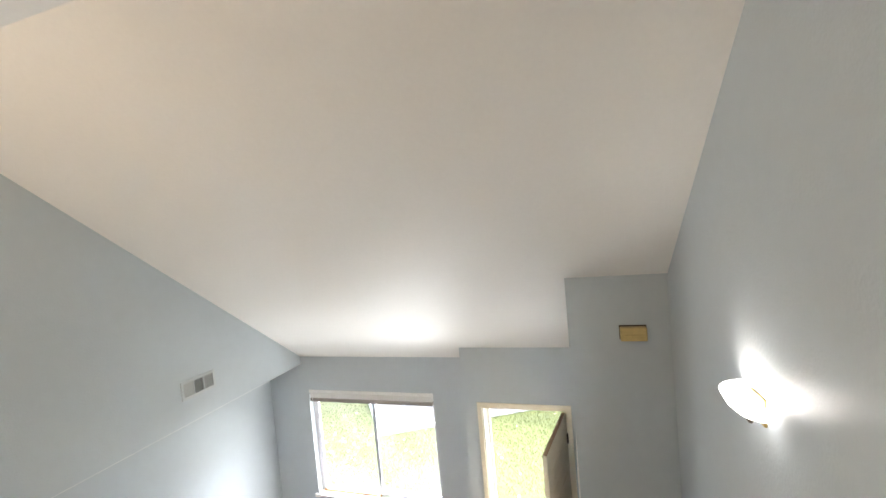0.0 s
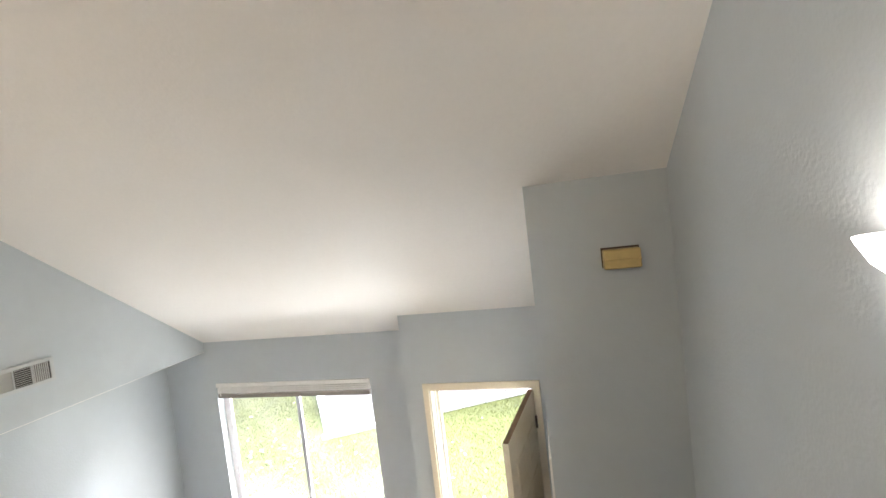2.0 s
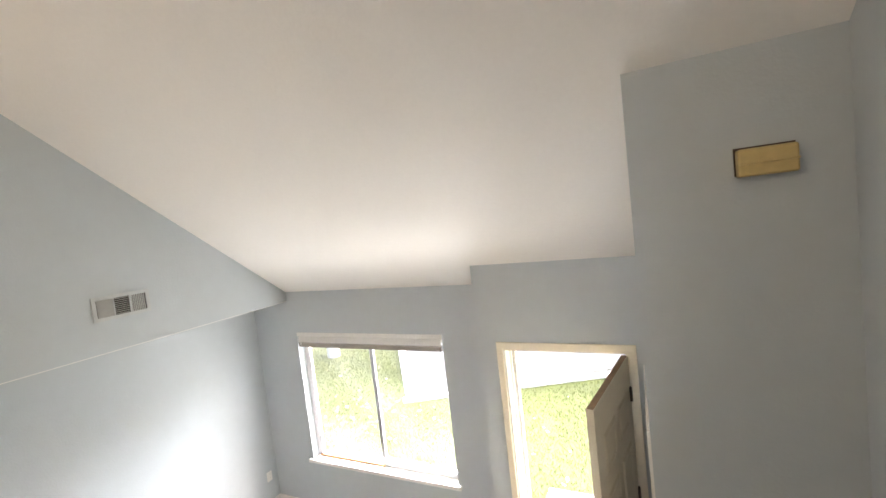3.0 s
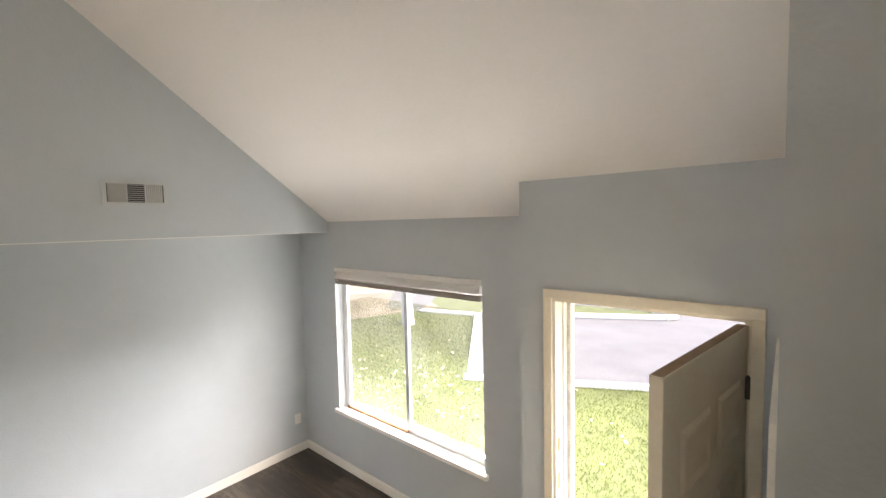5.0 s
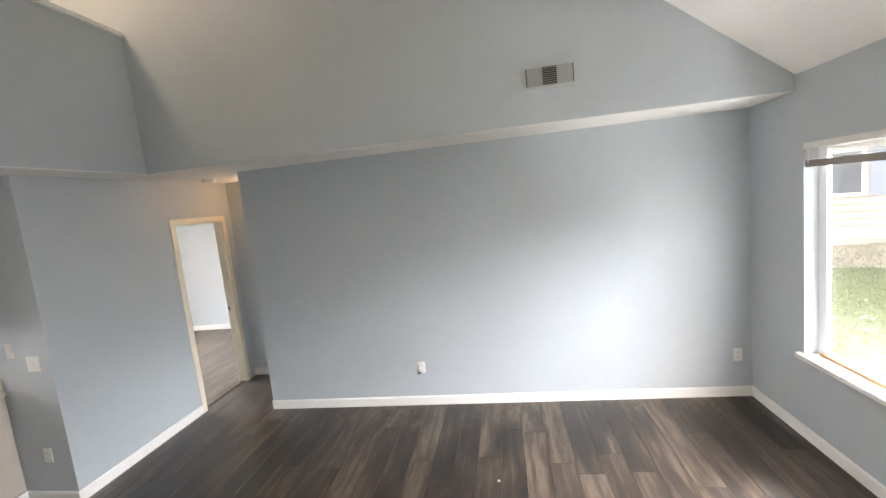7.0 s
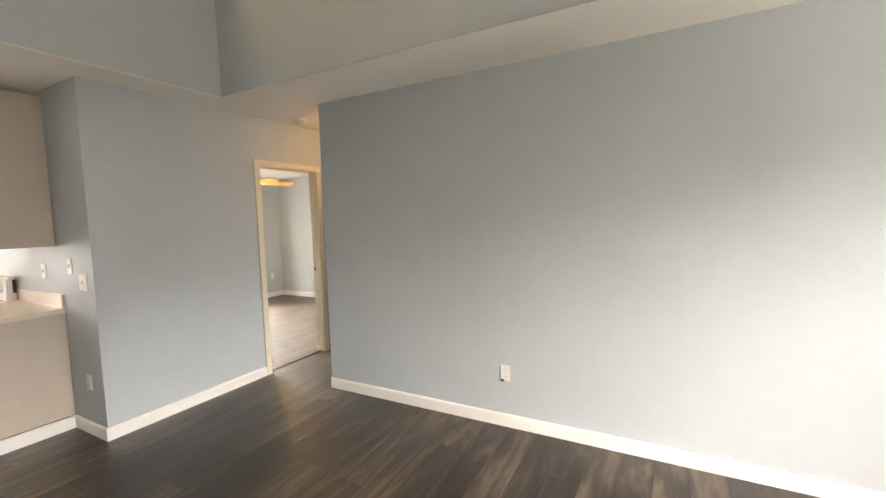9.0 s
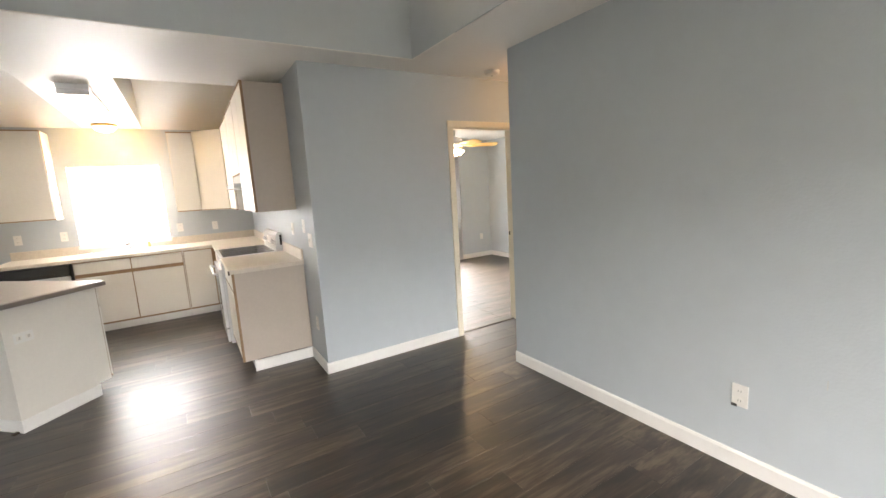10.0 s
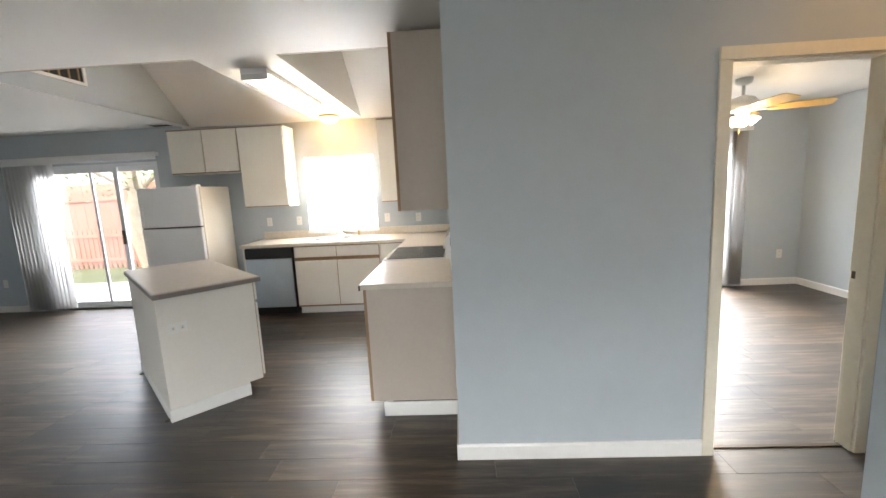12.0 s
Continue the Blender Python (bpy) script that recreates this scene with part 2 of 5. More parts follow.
def box(bm, x0, y0, z0, x1, y1, z1, bev=0.0, m=None):
    vs = [bm.verts.new((x, y, z)) for x in (x0, x1) for y in (y0, y1) for z in (z0, z1)]
    fs = [bm.faces.new([vs[i] for i in q]) for q in ((0, 1, 3, 2), (4, 6, 7, 5), (0, 4, 5, 1), (2, 3, 7, 6), (0, 2, 6, 4), (1, 5, 7, 3))]
    if bev:
        es = list({e for f in fs for e in f.edges})
        got = bmesh.ops.bevel(bm, geom=es, offset=bev, segments=2, affect="EDGES", profile=0.5)
        vs = list({v for f in got["faces"] for v in f.verts} | {v for v in vs if v.is_valid})
    if m is not None:
        bmesh.ops.transform(bm, matrix=m, verts=[v for v in vs if v.is_valid])
    return bm


def boxes(*rows, bev=0.0):
    bm = bmesh.new()
    for r in rows:
        box(bm, *r, bev=bev)
    return bm


def prism(bm, outline, x0, x1):
    """A slab with an outline of (y, z) pairs, from x0 to x1."""
    a = [bm.verts.new((x0, y, z)) for y, z in outline]
    b = [bm.verts.new((x1, y, z)) for y, z in outline]
    n = len(outline)
    bm.faces.new(a)
    bm.faces.new(b[::-1])
    for i in range(n):
        bm.faces.new((a[i], b[i], b[(i + 1) % n], a[(i + 1) % n]))
    bmesh.ops.recalc_face_normals(bm, faces=bm.faces[:])
    return bm


def sheet(outline, z0, z1):
    """A flat slab with an outline of (x, y) pairs."""
    bm = bmesh.new()
    a = [bm.verts.new((x, y, z0)) for x, y in outline]
    b = [bm.verts.new((x, y, z1)) for x, y in outline]
    n = len(outline)
    bm.faces.new(a)
    bm.faces.new(b)
    for i in range(n):
        bm.faces.new((a[i], b[i], b[(i + 1) % n], a[(i + 1) % n]))
    bmesh.ops.recalc_face_normals(bm, faces=bm.faces[:])
    return bm


def lathe(profile, steps=24, arc=360.0, bm=None, m=None):
    """Turns a profile of (radius, z) pairs about z."""
    bm = bm or bmesh.new()
    closed = arc >= 360
    count = steps if closed else steps + 1
    rings = []
    for r, z in profile:
        rings.append([bm.verts.new((r * math.cos(radians(arc) * k / steps), r * math.sin(radians(arc) * k / steps), z)) for k in range(count)])
    for i in range(len(rings) - 1):
        for k in range(steps):
            j = (k + 1) % count
            bm.faces.new((rings[i][k], rings[i][j], rings[i + 1][j], rings[i + 1][k]))
    if closed:
        for ring in (rings[0], rings[-1]):
            if profile[rings.index(ring)][0] > 1e-4:
                bm.faces.new(ring)
    vs = [v for ring in rings for v in ring]
    bmesh.ops.remove_doubles(bm, verts=vs, dist=1e-5)
    bmesh.ops.recalc_face_normals(bm, faces=bm.faces[:])
    if m is not None:
        bmesh.ops.transform(bm, matrix=m, verts=bm.verts[:])
    return bm


def tube(points, radius, sides=10, bm=None):
    """A round bar through points."""
    bm = bm or bmesh.new()
    pts = [Vector(p) for p in points]
    rings = []
    for i, p in enumerate(pts):
        d = (pts[min(i + 1, len(pts) - 1)] - pts[max(i - 1, 0)]).normalized()
        q = d.to_track_quat("Z", "Y")
        rings.append([bm.verts.new(p + q @ Vector((radius * math.cos(2 * math.pi * k / sides), radius * math.sin(2 * math.pi * k / sides), 0))) for k in range(sides)])
    for a, b in zip(rings, rings[1:]):
        for k in range(sides):
            bm.faces.new((a[k], a[(k + 1) % sides], b[(k + 1) % sides], b[k]))
    bm.faces.new(rings[0][::-1])
    bm.faces.new(rings[-1])
    bmesh.ops.recalc_face_normals(bm, faces=bm.faces[:])
    return bm


def part(name, bm, material, parent=None, label="", smooth=False):
    me = bpy.data.meshes.new(name)
    if smooth:
        for f in bm.faces:
            f.smooth = True
    bm.to_mesh(me)
    bm.free()
    me.materials.append(material)
    ob = new(name, me)
    if parent is not None:
        ob.parent = parent
    if label:
        ob["label"] = label
    return ob


def thing(name, label, category, at=(0, 0, 0), turn=0.0, group=""):
    ob = new(name)
    ob.empty_display_size = 0.1
    ob.matrix_world = pose(*at, 0, 0, turn)
    return tagged(ob, label, category, group)


def setting(name, bm, material, label="", category=""):
    return tagged(part(name, bm, material), label, category, kind="structure")


def wall_x(y0, y1, x0, x1, z0, z1, holes=()):
    """A wall along x with holes (xa, xb, za, zb)."""
    bm = bmesh.new()
    xs = sorted({x0, x1, *[h[0] for h in holes], *[h[1] for h in holes]})
    for a, b in zip(xs, xs[1:]):
        cut = [h for h in holes if h[0] < (a + b) / 2 < h[1]]
        if not cut:
            box(bm, a, y0, z0, b, y1, z1)
        for h in cut:
            if h[2] > z0:
                box(bm, a, y0, z0, b, y1, h[2])
            if h[3] < z1:
                box(bm, a, y0, h[3], b, y1, z1)
    return bm


def baseboard(x0, y0, x1, y1, nx, ny, h=0.09):
    """A skirting from point to point that stands out along (nx, ny)."""
    bm = bmesh.new()
    t = 0.014
    prof = ((0, 0), (t, 0), (t, h - 0.012), (t - 0.006, h), (0, h))
    a = [bm.verts.new((x0 + nx * d, y0 + ny * d, z)) for d, z in prof]
    b = [bm.verts.new((x1 + nx * d, y1 + ny * d, z)) for d, z in prof]
    bm.faces.new(a)
    bm.faces.new(b)
    for i in range(5):
        bm.faces.new((a[i], a[(i + 1) % 5], b[(i + 1) % 5], b[i]))
    bmesh.ops.recalc_face_normals(bm, faces=bm.faces[:])
    return setting("baseboard", bm, TRIM, "white painted wooden baseboard along the wall", "baseboard")


# ---- shell ----
SL = 0.757                     # rise of the vault over one metre


def vault(y):
    return 2.615 + SL * (4.943 - y)


RIDGE = 1.395
TOP = vault(RIDGE)
floor = setting("floor", boxes((-7.4, -4.15, -0.25, 4.4, -0.06, -0.012), (-5.07, -0.06, -0.25, 1.05, 0.43, -0.012), (-4.15, 0.43, -0.25, 1.05, 5.09, -0.012)), CONCRETE, "grey-brown wood-look vinyl plank floor", "floor")

WL = "blue-grey painted plaster wall with orange-peel texture"
setting("wall_west", boxes((-4.15, 0.43, -0.01, -4.03, 4.95, 2.5), (-5.07, 0.31, -0.01, -4.03, 0.43, 2.5)), PAINT, WL, "wall")
bm = bmesh.new()
prism(bm, [(-1.42, 2.506), (4.95, 2.506), (4.95, vault(4.95) + 0.02), (RIDGE, TOP + 0.02), (-1.42, TOP + 0.02)], -4.15, -3.475)
setting("wall_west_upper", bm, PAINT, WL, "wall")
setting("wall_north", wall_x(4.95, 5.09, -4.15, -1.07, -0.01, 2.66, [(-3.39, -1.545, 0.635, 2.14)]), PAINT, WL, "wall")
setting("wall_return", boxes((-1.07, 4.86, -0.01, -0.93, 5.09, 2.70)), PAINT, WL, "wall")
setting("wall_entry", wall_x(4.68, 4.86, -1.07, 0.195, -0.01, 2.83, [(-0.86, 0.089, -0.01, 2.12)]), PAINT, WL, "wall")
bm = bmesh.new()
prism(bm, [(3.467, -0.01), (4.86, -0.01), (4.86, vault(4.86) + 0.02), (3.467, vault(3.467) + 0.02)], 0.195, 0.93)
setting("wall_closet", bm, PAINT, "blue-grey painted closet wall beside the front door", "wall")
bm = bmesh.new()
prism(bm, [(-0.18, -0.01), (4.95, -0.01), (4.95, vault(4.95) + 0.02), (RIDGE, TOP + 0.02), (-1.42, TOP + 0.02), (-1.42, 2.53), (-0.18, 2.53)], 0.925, 1.05)
setting("wall_east", bm, PAINT, WL, "wall")
setting("wall_hall", wall_x(-0.587, -0.497, -5.07, -2.658, -0.01, 2.5, [(-4.775, -4.018, -0.01, 2.05)]), PAINT, WL, "wall")
setting("wall_hall_end", boxes((-5.07, -0.497, -0.01, -4.95, 0.31, 2.5)), PAINT, WL, "wall")
setting("wall_kitchen_side", boxes((-2.778, -4.01, -0.01, -2.658, -0.587, 4.35)), PAINT, WL, "wall")
setting("wall_south", wall_x(-4.15, -4.01, -7.4, 4.4, -0.01, 2.6, [(-6.25, -4.45, 0.02, 2.06), (-1.573, -0.62, 1.0, 2.01), (1.43, 3.25, 0.02, 2.06)]), PAINT, WL, "wall")
setting("wall_bedroom_west", boxes((-7.4, -4.01, -0.01, -7.2, -0.497, 2.6)), PAINT, WL, "wall")
setting("wall_bedroom_north", boxes((-7.2, -0.587, -0.01, -5.07, -0.497, 2.6)), PAINT, WL, "wall")
setting("wall_dining_east", boxes((4.3, -4.01, -0.01, 4.4, -0.06, 2.6)), PAINT, WL, "wall")
setting("wall_dining_north", boxes((1.05, -0.18, -0.01, 4.3, -0.06, 2.6)), PAINT, WL, "wall")
# loft: half wall with a cap, back wall, upper hall floor
setting("wall_loft_front", boxes((-3.475, -0.30, 2.506, -0.03, -0.18, 3.655)), PAINT, "blue-grey half wall of the loft", "wall")
setting("trim_loft_cap", boxes((-3.473, -0.325, 3.655, -0.03, -0.155, 3.695), bev=0.006), TRIM, "white painted cap on the loft half wall", "trim")
setting("wall_loft_back", boxes((-3.475, -1.54, 2.53, 0.931, -1.42, TOP + 0.02)), BEIGE, "beige painted wall of the upper hall", "wall")
setting("floor_loft", boxes((-3.475, -1.42, 2.53, 0.931, -0.302, 2.76), (0.05, -0.302, 2.53, 0.931, 0.16, 2.76)), CARPET, "grey-beige carpeted upper hall floor", "floor")

CL = "white painted textured ceiling"
bm = bmesh.new()
prism(bm, [(5.35, vault(5.35)), (RIDGE, TOP), (RIDGE, TOP + 0.2), (5.35, vault(5.35) + 0.2)], -4.2, 1.1)
setting("ceiling_vault", bm, WHITE_CEIL, "white painted sloping vault ceiling", "ceiling")
setting("ceiling_flat", boxes((-4.2, -1.6, TOP, 1.1, RIDGE, TOP + 0.2)), WHITE_CEIL, CL, "ceiling")
setting("ceiling_low", boxes((-5.07, -1.42, 2.5, 0.878, -0.18, 2.505), (-5.07, -0.18, 2.5, -3.475, 0.43, 2.505), (-4.15, 0.43, 2.5, -3.482, 4.95, 2.505)), WHITE_CEIL, CL, "ceiling")
setting("ceiling_dining", boxes((0.882, -4.01, 2.5, 4.3, -0.18, 2.504)), WHITE_CEIL, CL, "ceiling")
setting("ceiling_bedroom", boxes((-7.2, -4.01, 2.36, -2.778, -0.587, 2.46)), WHITE_CEIL, CL, "ceiling")
KS = 0.80


def kvault(y):
    return 2.47 + KS * (y + 4.01)


bm = bmesh.new()
prism(bm, [(-4.15, kvault(-4.15)), (-1.30, kvault(-1.30)), (-1.30, kvault(-1.30) + 0.2), (-4.15, kvault(-4.15) + 0.2)], -2.778, 1.0)
setting("ceiling_kitchen", bm, WHITE_CEIL, "white painted sloping kitchen ceiling", "ceiling")
setting("wall_kitchen_front_upper", boxes((-2.66, -1.42, 2.53, 0.88, -1.40, 4.6)), WHITE_CEIL, "white painted wall above the kitchen", "wall")
bm = bmesh.new()
prism(bm, [(-4.01, 2.503), (-1.42, 2.503), (-1.42, kvault(-1.42) + 0.02), (-4.01, kvault(-4.01) + 0.02)], 0.88, 1.0)
setting("wall_kitchen_east_upper", bm, PAINT, WL, "wall")
bm = bmesh.new()
prism(bm, [(-4.01, 2.48), (-1.42, 2.5), (-1.42, kvault(-1.42) + 0.02), (-4.01, kvault(-4.01) + 0.02)], -1.455, -0.85)
setting("ceiling_beam", bm, WHITE_CEIL, "white painted boxed beam across the kitchen ceiling", "beam")

# stairs: straight flight, landing, three last steps to the west
bm = bmesh.new()
R, T = 0.184, 0.233
for k in range(1, 11):
    box(bm, 0.05, 0.16 + T * (k - 1), max(2.76 - R * k - 0.4, 0), 0.93, 0.16 + T * k, 2.76 - R * k)
box(bm, -0.05, 2.49, 0, 0.93, 3.44, 0.736)
for k in range(3):
    box(bm, -0.05 - 0.24 * (k + 1), 2.49, 0, -0.05 - 0.24 * k, 3.44, 0.552 - R * k)
setting("stairs", bm, CARPET, "carpeted staircase turning at a low landing", "stairs")
bm = bmesh.new()
prism(bm, [(-0.18, -0.01), (2.49, -0.01), (2.49, 1.70), (0.16, 3.60), (-0.18, 3.60)], -0.05, 0.05)
setting("wall_stair", bm, PAINT, "blue-grey half wall along the stairs", "wall")
setting("wall_understair", boxes((0.05, -0.18, -0.01, 0.931, -0.08, 2.5)), PAINT, "blue-grey wall under the stairs", "wall")

# baseboards
baseboard(-4.03, 0.31, -4.03, 4.95, 1, 0)
baseboard(-4.03, 4.95, -1.07, 4.95, 0, -1)
baseboard(-1.07, 4.68, -1.07, 4.95, -1, 0)
baseboard(-1.07, 4.68, -0.915, 4.68, 0, -1)
baseboard(-3.99, -0.497, -2.644, -0.497, 0, 1)
baseboard(-2.658, -0.497, -2.658, -0.965, 1, 0)
baseboard(-4.95, -0.497, -4.95, 0.31, 1, 0)
baseboard(-4.95, 0.31, -4.03, 0.31, 0, -1)
baseboard(-7.2, -4.01, -6.27, -4.01, 0, 1)
baseboard(-7.2, -4.01, -7.2, -0.587, 1, 0)
baseboard(-0.05, -0.18, -0.05, 2.49, -1, 0)
baseboard(-0.05, -0.18, 0.931, -0.18, 0, -1)
baseboard(0.195, 4.48, 0.195, 4.68, -1, 0)
baseboard(3.27, -4.01, 4.3, -4.01, 0, 1)
baseboard(1.2, -4.01, 1.41, -4.01, 0, 1)

# ---- front window ----


def front_window():
    w = tagged(new("window_1"), "white vinyl sliding window with a raised blind", "window", kind="structure")
    x0, x1, z0, z1, y = -3.39, -1.545, 0.635, 2.14, 5.04
    f = 0.045
    part("window_frame", boxes((x0, y, z0, x0 + f, y + 0.05, z1), (x1 - f, y, z0, x1, y + 0.05, z1), (x0 + f, y, z0, x1 - f, y + 0.05, z0 + 0.03), (x0 + f, y, z1 - f, x1 - f, y + 0.05, z1)), VINYL, w)
    part("window_sill", boxes((x0 - 0.05, 4.915, z0 - 0.035, x1 + 0.035, y, z0 + 0.004), bev=0.006), TRIM, w, "white painted sill with worn edge")
    xm = -2.45
    part("meeting_stile", boxes((xm - 0.022, y - 0.008, z0 + 0.03, xm + 0.022, y + 0.03, z1 - f), bev=0.004), ALU, w, "grey aluminium meeting stile")
    part("track", boxes((x0 + f, y - 0.02, z0 + 0.004, xm, y - 0.002, z0 + 0.026)), RUST, w, "rust-stained track")
    part("lower_rail", boxes((xm + 0.022, y - 0.006, z0 + 0.03, x1 - f, y + 0.02, z0 + 0.06)), ALU, w)
    part("sash", boxes((x0 + f, y, z0 + 0.03, x0 + f + 0.03, y + 0.03, z1 - f)), VINYL, w)
    for a, b, dy, m in ((x0 + f, xm, 0.012, GLASS), (xm, x1 - f, 0.022, GLASS)):
        p = part("pane", boxes((a, y + dy, z0 + 0.03, b, y + dy + 0.004, z1 - f)), m, w)
        p.visible_shadow = False
        h = part("haze", boxes((a, y + dy + 0.007, z0 + 0.03, b, y + dy + 0.0075, z1 - f)), DUST, w, "dusty film on the glass")
        h.visible_shadow = False
    b = thing("window_blind", "white horizontal blind pulled up to the top of the window", "blind", (-2.467, 4.97, 2.14))
    part("headrail", boxes((-0.915, -0.03, -0.045, 0.915, 0.03, -0.002), bev=0.003), FRONT_BLIND, b)
    for k in range(6):
        dx, dy = random.uniform(-0.006, 0.006), 0.004 * (k % 2)
        part("slat", boxes((-0.905 + dx, -0.03 + dy, -0.058 - 0.011 * k, 0.905 + dx, 0.028, -0.0515 - 0.011 * k), bev=0.001), FRONT_BLIND, b)
    part("bottom_rail", boxes((-0.905, -0.028, -0.168, 0.905, 0.03, -0.121), bev=0.004), BLIND_RAIL, b, "grey-brown bottom rail")
    part("wand", tube([(-0.86, -0.035, -0.03), (-0.86, -0.037, -0.14)], 0.004), PLASTIC, b)


front_window()

# ---- front door ----


def panel_leaf(name, w, h, t, material, parent, rows):
    """A door leaf with raised panels on both faces; hinge edge at x = 0."""
    bm = bmesh.new()
    box(bm, 0, -t / 2, 0, w, t / 2, h, bev=0.003)
    for px0, px1, pz0, pz1 in rows:
        for s in (-1, 1):
            y = s * t / 2
            q0 = [(px0, pz0), (px1, pz0), (px1, pz1), (px0, pz1)]
            i1, i2 = 0.02, 0.045
            q1 = [(px0 + i1, pz0 + i1), (px1 - i1, pz0 + i1), (px1 - i1, pz1 - i1), (px0 + i1, pz1 - i1)]
            q2 = [(px0 + i2, pz0 + i2), (px1 - i2, pz0 + i2), (px1 - i2, pz1 - i2), (px0 + i2, pz1 - i2)]
            rings = [[bm.verts.new((x, y + s * d, z)) for x, z in q] for q, d in ((q0, 0.001), (q1, 0.009), (q2, 0.004))]
            for r0, r1 in zip(rings, rings[1:]):
                for k in range(4):
                    bm.faces.new((r0[k], r0[(k + 1) % 4], r1[(k + 1) % 4], r1[k]))
            bm.faces.new(rings[-1])
    bmesh.ops.recalc_face_normals(bm, faces=bm.faces[:])
    return part(name, bm, material, parent)


def casing(x0, x1, zt, y, w, ny, material, parent, t=0.016):
    """Flat trim round an opening in a wall along x."""
    y0, y1 = sorted((y, y + ny * t))
    part("casing_side", boxes((x0 - w, y0, 0, x0, y1, zt), bev=0.003), material, parent)
    part("casing_side", boxes((x1, y0, 0, x1 + w, y1, zt), bev=0.003), material, parent)
    part("casing_head", boxes((x0 - w, y0, zt, x1 + w, y1, zt + w), bev=0.003), material, parent)


PANELS6 = [(a, b, c, d) for a, b in ((0.12, 0.40), (0.49, 0.77)) for c, d in ((0.25, 0.86), (1.02, 1.50), (1.62, 1.86))]


def front_door():
    d = tagged(new("door_1"), "cream six-panel front door standing open inwards", "door", kind="structure")
    casing(-0.857, 0.086, 2.117, 4.68, 0.053, -1, CREAM, d)
    part("jamb", boxes((-0.860, 4.682, 0, -0.840, 4.88, 2.099)), TRIM, d, "weathered white jamb")
    part("jamb", boxes((0.069, 4.682, 0, 0.089, 4.88, 2.099)), CREAM, d)
    part("jamb_head", boxes((-0.860, 4.682, 2.099, 0.089, 4.88, 2.119)), CREAM, d)
    part("door_stop", boxes((-0.840, 4.78, 0, -0.828, 4.82, 2.099)), TRIM, d)
    part("door_stop", boxes((0.057, 4.78, 0, 0.069, 4.82, 2.099)), TRIM, d)
    part("door_stop", boxes((-0.828, 4.78, 2.087, 0.057, 4.82, 2.099)), TRIM, d)
    part("exterior_trim", boxes((-0.840, 4.825, 0.02, -0.804, 4.88, 2.087), bev=0.004), PEELING, d, "weathered white exterior trim with peeling paint")
    part("threshold", boxes((-0.840, 4.68, 0.0, 0.069, 4.94, 0.018), bev=0.004), ALU, d, "aluminium threshold")
    part("strike_plate", boxes((-0.8415, 4.71, 0.93, -0.8385, 4.74, 1.03)), BRASS, d, "brass strike plate")
    part("strike_plate", boxes((-0.8415, 4.71, 1.17, -0.8385, 4.74, 1.25)), BRASS, d)
    leaf = panel_leaf("door_leaf", 0.91, 2.075, 0.044, CREAM, d, PANELS6)
    leaf.matrix_world = pose(0.055, 4.690, 0.012, 0, 0, 180 + 80.2)
    part("top_edge", boxes((0.004, -0.019, 2.074, 0.906, 0.019, 2.0765)), BARE_WOOD, leaf, "bare wooden top edge")
    bm = lathe([(0.0, 0.0), (0.032, 0.0), (0.032, 0.008), (0.012, 0.014), (0.012, 0.035), (0.028, 0.048), (0.026, 0.062), (0.0, 0.068)], 16)
    bmesh.ops.transform(bm, matrix=pose(0.83, 0.022, 0.95, -90), verts=bm.verts[:])
    part("door_knob", bm, BRASS, leaf, "brass door knob", True)
    bm = lathe([(0.0, 0.0), (0.032, 0.0), (0.032, 0.008), (0.012, 0.014), (0.012, 0.035), (0.028, 0.048), (0.026, 0.062), (0.0, 0.068)], 16)
    bmesh.ops.transform(bm, matrix=pose(0.83, -0.022, 0.95, 90), verts=bm.verts[:])
    part("door_knob", bm, BRASS, leaf, "brass door knob", True)
    for z in (0.22, 1.0, 1.76):
        part("hinge", tube([(0.080, 4.658, z), (0.080, 4.658, z + 0.1)], 0.010), BRONZE, d, "dark bronze hinge")
        part("hinge_leaf", boxes((0.074, 4.660, z, 0.085, 4.6825, z + 0.1)), BRONZE, d)


front_door()


def bedroom_door():
    d = tagged(new("door_2"), "cream panelled bedroom door standing wide open", "door", kind="structure")
    casing(-4.76, -4.03, 2.04, -0.497, 0.06, 1, CREAM, d)
    casing(-4.76, -4.03, 2.04, -0.587, 0.06, -1, CREAM, d)
    part("jamb", boxes((-4.775, -0.585, 0, -4.755, -0.499, 2.03)), CREAM, d)
    part("jamb", boxes((-4.038, -0.585, 0, -4.018, -0.499, 2.03)), CREAM, d)
    part("jamb_head", boxes((-4.775, -0.585, 2.03, -4.018, -0.499, 2.05)), CREAM, d)
    part("threshold", boxes((-4.755, -0.57, 0.0, -4.038, -0.54, 0.006), bev=0.002), BRONZE, d, "dark floor transition strip")
    leaf = panel_leaf("door_leaf", 0.71, 2.01, 0.035, CREAM, d, [(0.10, 0.31, 0.25, 0.86), (0.40, 0.61, 0.25, 0.86), (0.10, 0.31, 1.02, 1.82), (0.40, 0.61, 1.02, 1.82)])
    leaf.matrix_world = pose(-4.0, -0.632, 0.012, 0, 0, -5)
    part("strike_plate", boxes((-4.7555, -0.585, 0.935, -4.7525, -0.565, 0.975)), BRONZE, d, "dark metal strike plate")
    for s in (-1, 1):
        bm = lathe([(0.0, 0.0), (0.03, 0.0), (0.03, 0.008), (0.011, 0.012), (0.011, 0.03), (0.026, 0.042), (0.024, 0.056), (0.0, 0.06)], 14)
        bmesh.ops.transform(bm, matrix=pose(0.65, s * 0.018, 0.95, -90 * s), verts=bm.verts[:])
        part("door_knob", bm, BRONZE, leaf, "dark metal knob", True)


